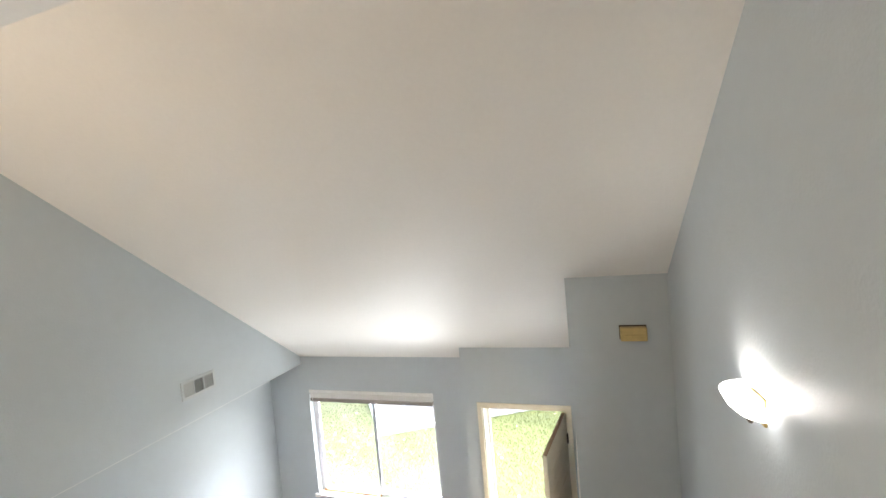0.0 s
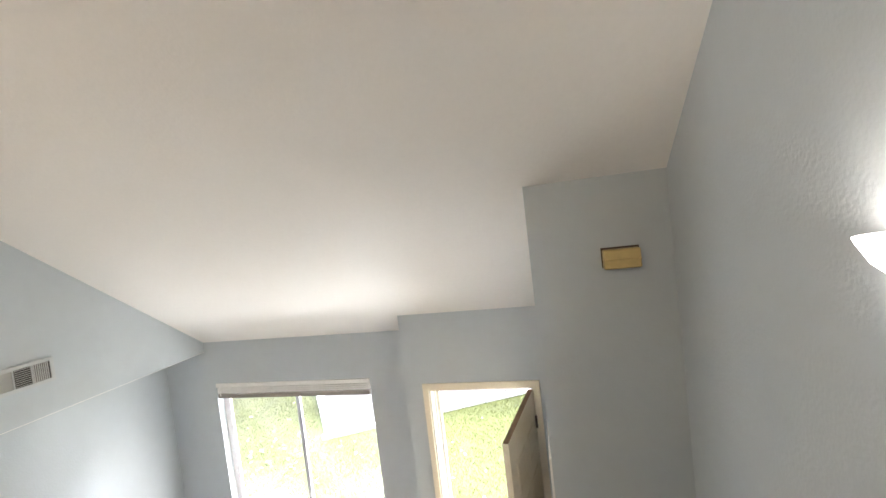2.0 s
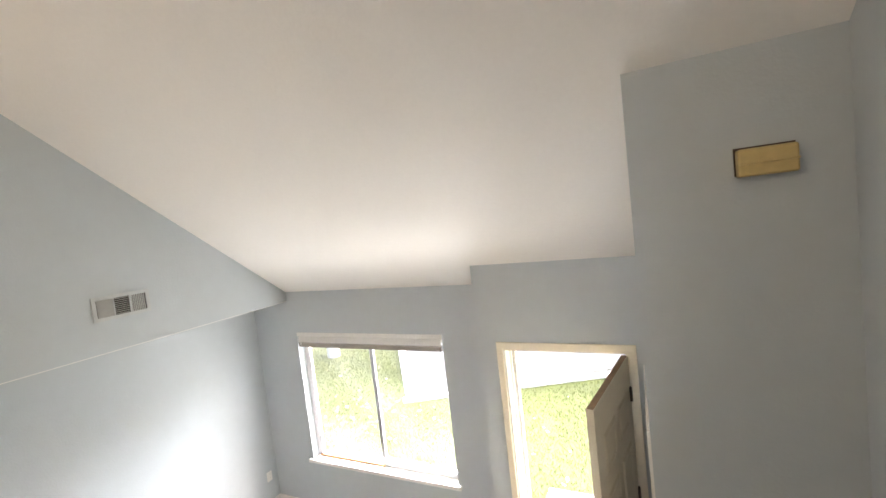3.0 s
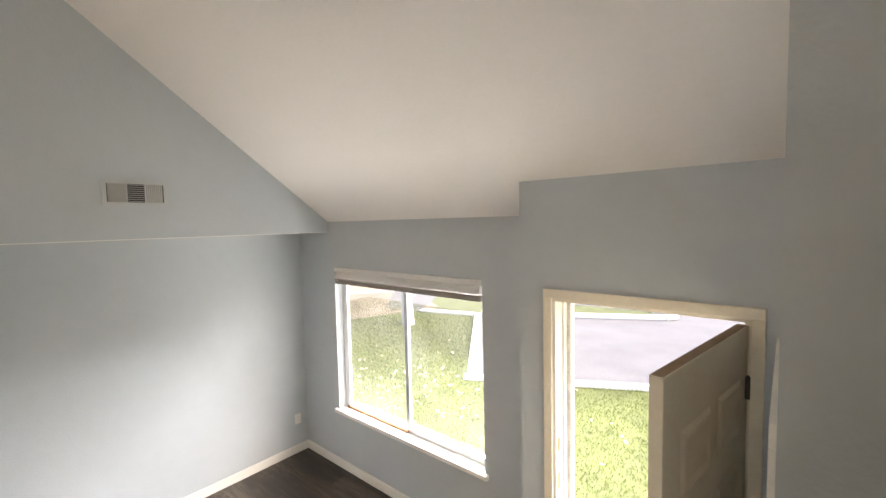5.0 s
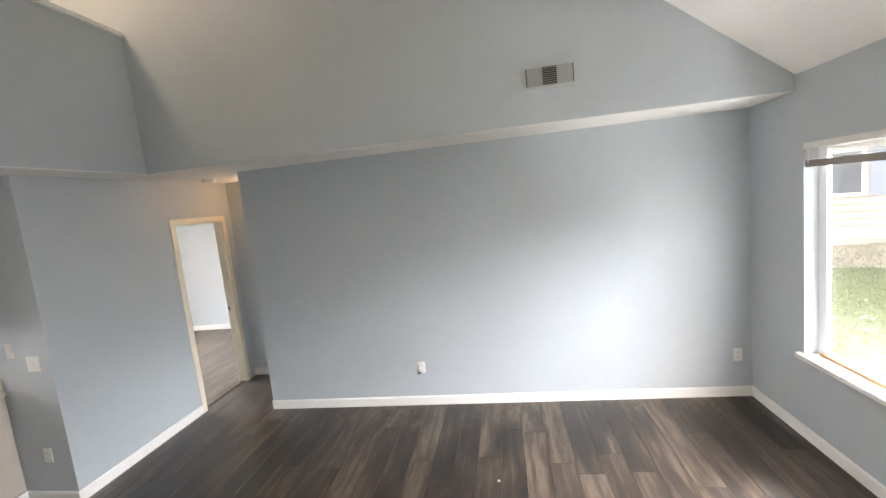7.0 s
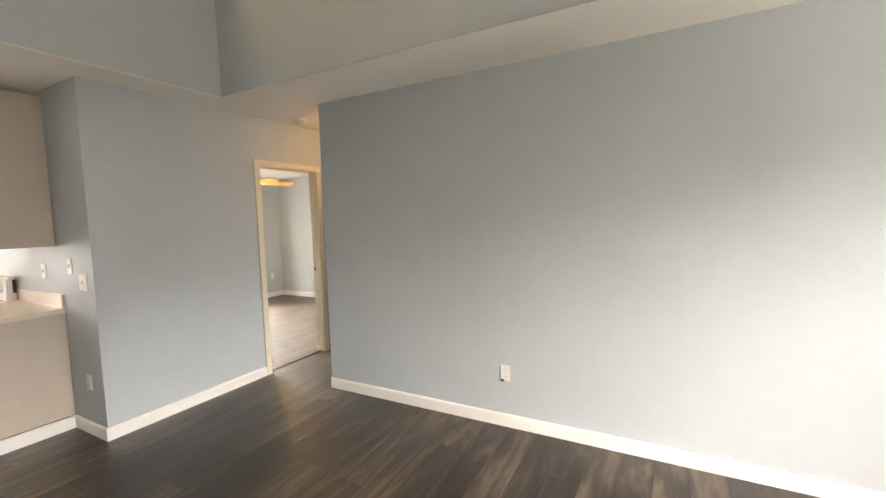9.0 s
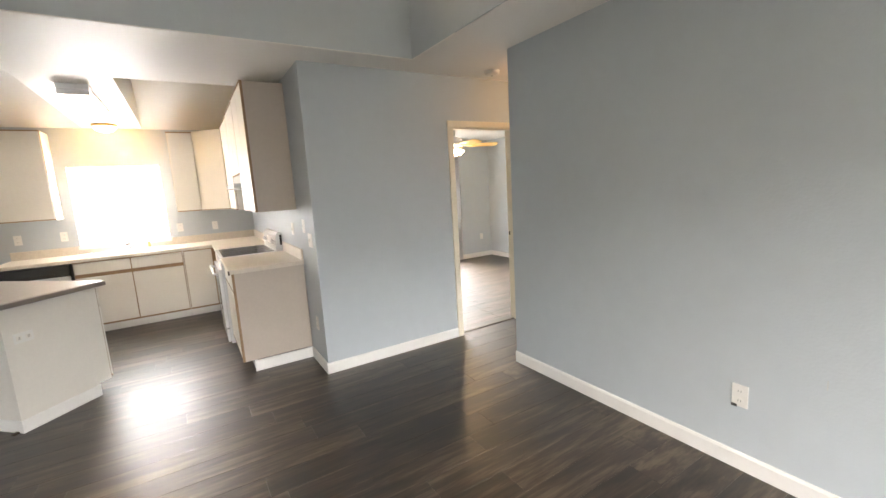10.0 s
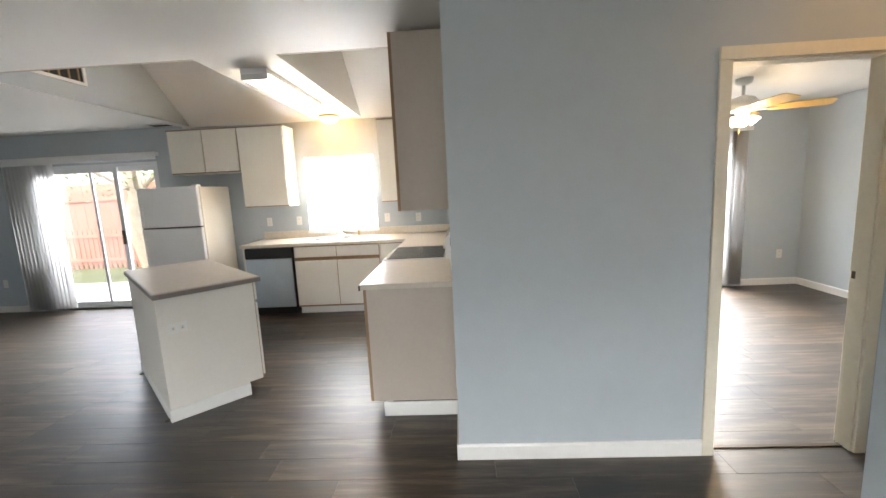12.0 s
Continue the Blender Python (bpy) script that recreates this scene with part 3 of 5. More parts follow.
bedroom_door()


def closet_door():
    d = tagged(new("door_5"), "white closet door with casing beside the entry", "door", kind="structure")
    x = 0.195
    part("casing_side", boxes((x - 0.016, 3.60, 0, x, 3.66, 2.04), bev=0.003), TRIM, d)
    part("casing_side", boxes((x - 0.016, 4.42, 0, x, 4.48, 2.04), bev=0.003), TRIM, d)
    part("casing_head", boxes((x - 0.016, 3.60, 2.04, x, 4.48, 2.10), bev=0.003), TRIM, d)
    part("door_leaf", boxes((x - 0.006, 3.662, 0.01, x - 0.001, 4.418, 2.038)), TRIM, d)


closet_door()

# ---- wall fittings ----


def plate(name, label, cat, at, turn, kind="outlet", w=0.072, h=0.116, group="outlets on the walls"):
    """A cover plate; its face looks along local -y."""
    o = thing(name, label, cat, at, turn, group)
    part("cover", boxes((-w / 2, -0.007, -h / 2, w / 2, 0, h / 2), bev=0.003), PLASTIC, o)
    if kind == "outlet":
        for z in (-0.025, 0.025):
            bm = lathe([(0.0, 0.0), (0.0165, 0.0), (0.0165, 0.002), (0.0, 0.002)], 14)
            bmesh.ops.transform(bm, matrix=pose(0, -0.0068, z, 90), verts=bm.verts[:])
            s = part("socket", bm, PLASTIC, o)
            part("slot", boxes((-0.007, -0.0095, z - 0.004, -0.005, -0.0088, z + 0.005), (0.005, -0.0095, z - 0.004, 0.007, -0.0088, z + 0.005)), DARK, s)
    elif kind == "wide":
        for x in (-0.025, 0.025):
            part("socket", boxes((x - 0.014, -0.0095, -0.018, x + 0.014, -0.0065, 0.018), bev=0.002), METAL_GRILLE, o)
    else:
        part("toggle", boxes((-0.005, -0.016, -0.012, 0.005, -0.006, 0.012), bev=0.002), PLASTIC, o)
    return o


OL = "white plastic duplex wall outlet"
outlet = plate("wall_outlet", OL + " on the blue-grey living room wall", "outlet", (-4.03, 1.96, 0.39), 90)
part("chipped_corner", boxes((-0.036, -0.0082, -0.062, -0.010, -0.0068, -0.047), bev=0.0003), DARK, outlet, "dark chipped corner")
plate("wall_outlet", OL + " near the room corner", "outlet", (-4.03, 4.83, 0.385), 90)
plate("wall_outlet", OL + " beneath the front window", "outlet", (-1.447, 4.95, 0.39), 0)
for x, z in ((-0.061, 1.152), (-0.481, 1.152), (-1.71, 1.143), (-2.139, 1.13)):
    plate("wall_outlet", OL + " above the kitchen counter", "outlet", (x, -4.01, z), 180)
plate("light_switch", "white plastic light switch by the counter end", "switch", (-2.658, -0.83, 1.23), 90, "switch", group="switches")
plate("light_switch", "white double switch plate near the wall corner", "switch", (-2.658, -0.645, 1.12), 90, "switch", w=0.115, group="switches")
plate("light_switch", "white plastic switch above the backsplash", "switch", (-2.658, -1.28, 1.18), 90, "switch", group="switches")
plate("wall_outlet", OL + " low on the kitchen wall end", "outlet", (-2.658, -0.70, 0.39), 90)
plate("wall_outlet", OL + " on the bedroom wall", "outlet", (-6.95, -4.01, 0.42), 180)
plate("wall_outlet", OL + " beside the dining room blinds", "outlet", (3.96, -4.01, 0.426), 180)


def register(name, label, at, turn, w, h, cells=3):
    """A wall register with three fields of blades; looks along local -y."""
    r = thing(name, label, "vent", at, turn)
    part("backing", boxes((-w / 2 + 0.02, -0.004, -h / 2 + 0.02, w / 2 - 0.02, 0.0, h / 2 - 0.02)), DARK, r)
    b = 0.026
    part("frame", boxes((-w / 2, -0.012, -h / 2, w / 2, 0.0, -h / 2 + b), (-w / 2, -0.012, h / 2 - b, w / 2, 0.0, h / 2), (-w / 2, -0.012, -h / 2 + b, -w / 2 + b, 0.0, h / 2 - b), (w / 2 - b, -0.012, -h / 2 + b, w / 2, 0.0, h / 2 - b)), VENT_FRAME, r)
    iw = w - 2 * b
    for k in range(1, cells):
        x = -w / 2 + b + iw * k / cells
        part("divider", boxes((x - 0.005, -0.012, -h / 2 + b, x + 0.005, -0.002, h / 2 - b)), VENT_FRAME, r)
    for c in range(cells):
        xa, xb = -w / 2 + b + iw * c / cells + 0.007, -w / 2 + b + iw * (c + 1) / cells - 0.007
        if c == 1:
            n = 9
            for k in range(n):
                z = -h / 2 + b + (h - 2 * b) * (k + 0.5) / n
                part("blade", box(bmesh.new(), xa, -0.002, -0.0008, xb, 0.002, 0.0008, m=pose(0, -0.006, z, 50)), METAL_GRILLE, r)
        else:
            n = 8
            for k in range(n):
                x = xa + (xb - xa) * (k + 0.5) / n
                a = -28 if c == 0 else 28
                part("blade", box(bmesh.new(), -0.0068, -0.0008, -h / 2 + b, 0.0068, 0.0008, h / 2 - b, m=pose(x, -0.007, 0, 0, 0, a)), METAL_GRILLE, r)
    return r


register("air_register", "white painted three-field air register high on the wall", (-3.475, 3.317, 2.84), 90, 0.40, 0.185)


def return_grille():
    g = thing("return_grille", "white framed air grille with dark slots", "vent", (0.88, -2.13, 2.80), -90)
    w, h = 0.66, 0.30
    part("backing", boxes((-w / 2, -0.003, -h / 2, w / 2, 0, h / 2)), DARK, g)
    part("frame", boxes((-w / 2, -0.015, -h / 2, w / 2, -0.003, -h / 2 + 0.03), (-w / 2, -0.015, h / 2 - 0.03, w / 2, -0.003, h / 2), (-w / 2, -0.015, -h / 2 + 0.03, -w / 2 + 0.03, -0.003, h / 2 - 0.03), (w / 2 - 0.03, -0.015, -h / 2 + 0.03, w / 2, -0.003, h / 2 - 0.03)), TRIM, g)
    for k in range(6):
        x = -w / 2 + 0.03 + (w - 0.06) * (k + 0.5) / 6
        part("slat", boxes((x - 0.008, -0.013, -h / 2 + 0.03, x + 0.008, -0.004, h / 2 - 0.03)), OAK, g)


return_grille()


def chime():
    c = thing("door_chime", "yellowed plastic door chime box on the closet wall", "door chime", (0.664, 3.467, 3.295))
    part("cover", boxes((-0.092, -0.06, -0.055, 0.092, -0.004, 0.048), bev=0.008), CHIME, c)
    part("back_plate", boxes((-0.096, -0.004, -0.05, 0.096, 0, 0.058)), BRONZE, c, "dark back plate")
    part("ridge", boxes((-0.092, -0.066, -0.012, 0.092, -0.058, -0.004), bev=0.003), CHIME, c)


chime()


def sconce():
    s = thing("wall_sconce", "lit white glass bowl wall sconce with brass finial", "wall lamp", (0.925, 1.97, 3.395), -90)
    prof = [(0.012, -0.075), (0.06, -0.068), (0.12, -0.04), (0.17, 0.005), (0.20, 0.06), (0.205, 0.072), (0.196, 0.072), (0.165, 0.012), (0.11, -0.03), (0.012, -0.062)]
    bm = lathe(prof, 28, 180)
    bmesh.ops.scale(bm, vec=(0.74, 0.62, 0.7), verts=bm.verts[:])
    bmesh.ops.transform(bm, matrix=pose(0, -0.004, 0, 0, 0, 180), verts=bm.verts[:])
    part("glass_bowl", bm, LAMP_GLASS, s, "glowing white glass bowl", True)
    part("back_plate", boxes((-0.06, -0.012, -0.06, 0.06, 0, 0.05), bev=0.004), BRASS, s, "brass wall plate")
    bm = lathe([(0.0, -0.092), (0.007, -0.089), (0.010, -0.083), (0.016, -0.074), (0.0, -0.066)], 14)
    bmesh.ops.transform(bm, matrix=pose(0, -0.035, 0.02), verts=bm.verts[:])
    part("finial", bm, BRONZE, s, "brass finial", True)


sconce()


def smoke_detector():
    s = thing("smoke_detector", "round white smoke detector on the hall ceiling", "smoke detector", (-4.31, -0.225, 2.5))
    part("base", lathe([(0.0, 0.0), (0.07, 0.0), (0.07, -0.012), (0.0, -0.012)], 28), PLASTIC, s)
    part("cover", lathe([(0.066, -0.012), (0.064, -0.03), (0.05, -0.04), (0.0, -0.042)], 28), PLASTIC, s, "", True)
    part("test_button", lathe([(0.012, -0.041), (0.011, -0.045), (0.0, -0.046)], 12), METAL_GRILLE, s)


smoke_detector()


def wall_scuff():
    s = thing("wall_scuff", "small grey vertical scuff mark on the living room wall", "scuff", (-4.03, 2.28, 0.57))
    part("mark", boxes((0.0, -0.002, -0.022, 0.0006, 0.002, 0.022)), METAL_GRILLE, s)


wall_scuff()


def paper_scrap():
    s = thing("paper_scrap", "tiny white scrap of paper lying on the plank floor", "scrap", (-2.9, 2.7, 0.0005), 25)
    bm = bmesh.new()
    vs = [bm.verts.new(p) for p in ((-0.014, -0.008, 0.0), (0.012, -0.010, 0.002), (0.016, 0.007, 0.005), (-0.010, 0.011, 0.001))]
    f = bm.faces.new(vs)
    bmesh.ops.solidify(bm, geom=[f], thickness=0.0006)
    part("scrap", bm, PLASTIC, s)


paper_scrap()

# ---- kitchen ----


def cabinet(name, label, at, turn, w, d, h, doors, toe=0.0, drawers=(), group="", panel_side="", strip=True):
    """A cabinet box: the front looks along local -y, x runs over the width, the box starts at the front plane y = 0."""
    c = thing(name, label, "cabinet", at, turn, group)
    bm = bmesh.new()
    box(bm, 0.0, 0.004, toe, w, d, h)
    part("body", bm, LAMINATE, c)
    part("face_frame", boxes((0.004, 0.0, toe + 0.002, w - 0.004, 0.0035, h - 0.002)), OAK, c, "oak-coloured face frame")
    if toe:
        part("toe_kick", boxes((0.0, 0.075, 0.0, w, 0.095, toe)), TRIM, c, "white toe kick board")
    else:
        part("top_strip", boxes((0.0, -0.021, h - 0.006, w, 0.0, h + 0.006)), OAK, c, "oak top strip")
    for x0, x1, z0, z1 in doors:
        o = part("door", boxes((x0, -0.018, z0, x1, -0.001, z1), bev=0.002), LAMINATE, c)
        if strip:
            part("pull_strip", boxes((x0 + 0.002, -0.0195, z0 - 0.010, x1 - 0.002, -0.003, z0 - 0.001)), OAK, o, "oak finger pull strip")
    for x0, x1, z0, z1 in drawers:
        o = part("drawer_front", boxes((x0, -0.018, z0, x1, -0.001, z1), bev=0.002), LAMINATE, c)
        part("pull_strip", boxes((x0 + 0.002, -0.0195, z0 - 0.010, x1 - 0.002, -0.003, z0 - 0.001)), OAK, o, "oak finger pull strip")
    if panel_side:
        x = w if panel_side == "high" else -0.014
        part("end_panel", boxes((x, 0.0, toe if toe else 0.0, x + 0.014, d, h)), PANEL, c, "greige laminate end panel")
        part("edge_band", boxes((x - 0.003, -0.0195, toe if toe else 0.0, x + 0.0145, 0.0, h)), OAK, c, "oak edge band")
    return c


UL = "white laminate wall cabinet with oak strips"
cabinet("wall_cabinet", UL + " above the refrigerator", (1.0, -3.68, 1.84), 180, 0.913, 0.33, 0.55,
        [(0.008, 0.452, 0.014, 0.542), (0.462, 0.905, 0.014, 0.542)], group="kitchen wall cabinets")
cabinet("wall_cabinet", UL + " beside the kitchen window", (0.083, -3.68, 1.372), 180, 0.593, 0.33, 1.018,
        [(0.008, 0.585, 0.014, 1.010)], group="kitchen wall cabinets")
cabinet("wall_cabinet", UL + " by the window and range", (-1.712, -3.68, 1.362), 180, 0.285, 0.33, 1.028,
        [(0.006, 0.279, 0.014, 1.020)], group="kitchen wall cabinets")


def corner_cabinet():
    c = thing("corner_cabinet", "cream-lit white corner wall cabinet with angled door", "cabinet", (0, 0, 0), group="kitchen wall cabinets")
    part("body", sheet([(-1.999, -3.685), (-2.33, -3.352), (-2.656, -3.352), (-2.656, -4.008), (-1.999, -4.008)], 1.362, 2.405), LAMINATE, c)
    d = part("door", boxes((-0.22, -0.018, 0.014, 0.22, 0.0, 1.03), bev=0.002), LAMINATE, c)
    d.matrix_world = pose(-2.166, -3.517, 1.362, 0, 0, 135)
    part("pull_strip", boxes((-0.218, -0.0195, 0.004, 0.218, -0.003, 0.013)), OAK, d, "oak finger pull strip")


corner_cabinet()
cabinet("wall_cabinet", UL + " next to the range hood", (-2.335, -3.348, 1.362), 90, 0.755, 0.32, 1.06,
        [(0.008, 0.372, 0.014, 1.05), (0.382, 0.747, 0.014, 1.05)], group="kitchen wall cabinets")
cabinet("wall_cabinet", "short white laminate cabinet over the range hood", (-2.335, -2.588, 1.74), 90, 0.76, 0.32, 0.70,
        [(0.008, 0.376, 0.014, 0.69), (0.386, 0.752, 0.014, 0.69)], group="kitchen wall cabinets")
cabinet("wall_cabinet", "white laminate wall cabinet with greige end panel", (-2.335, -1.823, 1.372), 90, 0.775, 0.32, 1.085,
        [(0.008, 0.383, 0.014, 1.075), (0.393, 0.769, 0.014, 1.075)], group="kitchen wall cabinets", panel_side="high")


def range_hood():
    h = thing("range_hood", "white enamel range hood under the short cabinet", "range hood", (-2.655, -2.205, 1.60))
    bm = bmesh.new()
    prism(bm, [(-0.38, 0.0), (0.38, 0.0), (0.38, 0.138), (-0.38, 0.138)], 0.0, 0.33)
    part("body", bm, APPLIANCE, h)
    part("visor", boxes((0.33, -0.38, 0.0, 0.41, 0.38, 0.05), bev=0.006), APPLIANCE, h)
    part("filter", boxes((0.04, -0.30, -0.006, 0.36, 0.30, -0.001)), ALU, h)
    part("switch", boxes((0.4095, -0.30, 0.012, 0.413, -0.22, 0.032)), BLACK, h)


range_hood()

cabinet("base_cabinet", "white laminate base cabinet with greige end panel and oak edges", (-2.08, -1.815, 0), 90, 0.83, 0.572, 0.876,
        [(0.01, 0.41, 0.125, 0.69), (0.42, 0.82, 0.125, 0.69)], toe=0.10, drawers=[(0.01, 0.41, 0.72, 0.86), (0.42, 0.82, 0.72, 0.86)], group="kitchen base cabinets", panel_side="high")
baseboard(-2.656, -0.97, -2.150, -0.97, 0, 1, 0.095)
cabinet("base_cabinet", "white laminate sink cabinet with two false drawer fronts", (-0.622, -3.37, 0), 180, 1.078, 0.636, 0.876,
        [(0.01, 0.533, 0.125, 0.69), (0.545, 1.068, 0.125, 0.69)], toe=0.10, drawers=[(0.01, 0.533, 0.735, 0.862), (0.545, 1.068, 0.735, 0.862)], group="kitchen base cabinets")
cabinet("base_cabinet", "narrow white laminate corner base cabinet", (-1.702, -3.37, 0), 180, 0.95, 0.636, 0.876,
        [(0.01, 0.32, 0.125, 0.862)], toe=0.10, group="kitchen base cabinets")
cabinet("base_cabinet", "white laminate base cabinet between range and corner", (-2.08, -3.365, 0), 90, 0.775, 0.572, 0.876,
        [(0.02, 0.765, 0.125, 0.69)], toe=0.10, drawers=[(0.02, 0.765, 0.72, 0.86)], group="kitchen base cabinets")
tagged(part("counter_end_panel", boxes((0.002, -4.008, 0, 0.026, -3.37, 0.876)), LAMINATE), "white laminate panel beside the dishwasher", "panel")


def worktop():
    w = thing("worktop", "speckled beige laminate kitchen worktop with backsplash", "countertop")
    z0, z1 = 0.878, 0.915
    hx0, hx1, hy0, hy1 = -1.50, -0.74, -3.86, -3.44
    part("back_run", boxes((-2.656, -4.008, z0, hx0, -3.338, z1), (hx1, -4.008, z0, 0.045, -3.338, z1), (hx0, -4.008, z0, hx1, hy0, z1), (hx0, hy1, z0, hx1, -3.338, z1)), COUNTER, w)
    part("side_run", boxes((-2.656, -3.338, z0, -2.042, -2.583, z1)), COUNTER, w)
    part("end_run", boxes((-2.656, -1.817, z0, -2.042, -0.955, z1), bev=0.004), COUNTER, w)
    part("edge_cap", boxes((-2.048, -0.985, z0 - 0.004, -2.036, -0.949, z1 - 0.006), bev=0.003), BRONZE, w, "chipped dark corner of the edge")
    part("backsplash", boxes((-2.656, -4.008, z1, 0.03, -3.99, z1 + 0.1), bev=0.004), COUNTER, w)
    part("backsplash", boxes((-2.656, -1.817, z1, -2.638, -0.965, z1 + 0.1), bev=0.004), COUNTER, w)
    part("backsplash", boxes((-2.656, -3.985, z1, -2.638, -2.583, z1 + 0.1), bev=0.004), COUNTER, w)


worktop()


def sink():
    s = thing("kitchen_sink", "cream double-bowl drop-in kitchen sink", "sink", (-1.12, -3.65, 0.915))
    t = 0.012
    part("rim", boxes((-0.40, -0.225, 0, 0.40, -0.195, t), (-0.40, 0.195, 0, 0.40, 0.225, t), (-0.40, -0.195, 0, -0.37, 0.195, t), (0.37, -0.195, 0, 0.40, 0.195, t), (-0.02, -0.195, 0, 0.02, 0.195, t), bev=0.004), PLASTIC, s)
    for x0, x1 in ((-0.37, -0.02), (0.02, 0.37)):
        part("bowl", boxes((x0, -0.195, -0.17, x1, 0.195, -0.16), (x0 - 0.006, -0.2, -0.17, x0, 0.2, 0.0), (x1, -0.2, -0.17, x1 + 0.006, 0.2, 0.0), (x0, -0.201, -0.17, x1, -0.195, 0.0), (x0, 0.195, -0.17, x1, 0.201, 0.0)), STEEL, s)
    f = thing("faucet", "chrome single-lever kitchen faucet with side sprayer", "faucet", (-1.12, -3.85, 0.927))
    part("base", boxes((-0.12, -0.025, 0, 0.12, 0.025, 0.018), bev=0.006), CHROME, f)
    part("body", lathe([(0.026, 0.018), (0.024, 0.07), (0.018, 0.09), (0.0, 0.095)], 16), CHROME, f, "", True)
    part("spout", tube([(0, 0, 0.05), (0.03, 0.05, 0.09), (0.08, 0.12, 0.105), (0.12, 0.18, 0.10), (0.125, 0.19, 0.08)], 0.011), CHROME, f, "", True)
    part("lever", tube([(0, 0, 0.09), (-0.02, 0.03, 0.12), (-0.05, 0.07, 0.135)], 0.007), CHROME, f, "", True)
    part("sprayer", lathe([(0.016, 0.018), (0.012, 0.06), (0.016, 0.08), (0.0, 0.09)], 12, m=pose(-0.22, 0, -0.012)), BRASS, f, "", True)


sink()


def dishwasher():
    d = thing("dishwasher", "stainless steel dishwasher with black control panel", "dishwasher", (-0.305, -3.37, 0))
    part("body", boxes((-0.295, -0.6, 0.02, 0.295, 0.0, 0.872)), BLACK, d)
    part("door", boxes((-0.292, 0.002, 0.115, 0.292, 0.026, 0.735), bev=0.004), STEEL, d, "brushed steel door")
    p = part("control_panel", boxes((-0.292, 0.002, 0.742, 0.292, 0.032, 0.868), bev=0.006), BLACK, d, "black control panel")
    part("handle_recess", boxes((-0.16, 0.0305, 0.752, 0.16, 0.034, 0.778)), DARK, p)
    part("toe_plate", boxes((-0.29, -0.05, 0.012, 0.29, -0.03, 0.112)), BLACK, d)


dishwasher()


def stove():
    r = thing("electric_range", "white freestanding electric range with glass cooktop", "stove", (-2.04, -2.20, 0), 90)
    part("body", boxes((-0.378, 0.0, 0.02, 0.378, 0.60, 0.895), bev=0.003), APPLIANCE, r)
    part("cooktop", boxes((-0.38, -0.01, 0.895, 0.38, 0.55, 0.922), bev=0.006), APPLIANCE, r)
    g = part("glass_top", boxes((-0.345, 0.025, 0.9215, 0.345, 0.515, 0.9265), bev=0.002), CERAMIC, r, "black ceramic glass")
    for x, y, rad in ((-0.17, 0.15, 0.10), (0.17, 0.15, 0.08), (-0.17, 0.38, 0.08), (0.17, 0.38, 0.10)):
        part("burner_ring", lathe([(rad, 0.9265), (rad, 0.927), (rad - 0.004, 0.927), (rad - 0.004, 0.9266)], 32, 359.9, m=pose(x, y, 0)), BRONZE, g)
    o = part("oven_door", boxes((-0.372, -0.035, 0.19, 0.372, -0.001, 0.80), bev=0.006), APPLIANCE, r)
    part("oven_window", boxes((-0.22, -0.038, 0.36, 0.22, -0.0345, 0.62)), CERAMIC, o, "dark oven window")
    part("handle", tube([(-0.30, -0.035, 0.745), (-0.30, -0.075, 0.755), (0.30, -0.075, 0.755), (0.30, -0.035, 0.745)], 0.012), APPLIANCE, o, "", True)
    part("drawer", boxes((-0.372, -0.03, 0.04, 0.372, -0.001, 0.175), bev=0.005), APPLIANCE, r)
    bm = bmesh.new()
    prism(bm, [(0.53, 0.905), (0.60, 0.905), (0.60, 1.11), (0.565, 1.115), (0.54, 1.09)], -0.38, 0.38)
    b = part("backguard", bm, APPLIANCE, r)
    part("end_cap", boxes((0.38, 0.578, 0.98, 0.384, 0.60, 1.09)), BLACK, b, "black end cap")
    part("control_panel", boxes((-0.12, 0.531, 0.98, 0.14, 0.536, 1.06)), PLASTIC, b)
    for x in (-0.31, -0.22, 0.22, 0.31):
        part("knob", lathe([(0.022, 0.0), (0.02, 0.022), (0.0, 0.024)], 14, m=pose(x, 0.537, 1.01, 97)), APPLIANCE, b, "", True)


stove()


def refrigerator():
    f = thing("refrigerator", "white top-freezer refrigerator with textured doors", "refrigerator", (0.805, -3.25, 0))
    part("body", boxes((-0.375, -0.70, 0.03, 0.375, -0.065, 1.665), bev=0.006), mat("cream_fridge_side", (0.76, 0.72, 0.64), 0.4, var=0.02), f, "slightly yellowed side")
    for n, z0, z1 in (("freezer_door", 1.19, 1.675), ("fridge_door", 0.10, 1.175)):
        d = part(n, boxes((-0.375, -0.058, z0, 0.375, 0.0, z1), bev=0.014), APPLIANCE, f)
        h0, h1 = (z0 + 0.03, z0 + 0.30) if n == "freezer_door" else (z1 - 0.42, z1 - 0.03)
        part("handle", boxes((0.318, 0.0, h0, 0.342, 0.035, h1), bev=0.009), APPLIANCE, d)
    part("gasket", boxes((-0.36, -0.06, 1.176, 0.36, -0.01, 1.189)), BRONZE, f, "dark door gap")
    part("base_grille", boxes((-0.36, -0.05, 0.02, 0.36, -0.02, 0.095)), BLACK, f)
    part("hinge_cover", boxes((-0.37, -0.10, 1.664, -0.30, -0.02, 1.69), bev=0.005), APPLIANCE, f)
    for x in (-0.31, 0.31):
        part("foot", lathe([(0.02, 0.0), (0.02, 0.03)], 10, m=pose(x, -0.12, 0)), BLACK, f)


refrigerator()


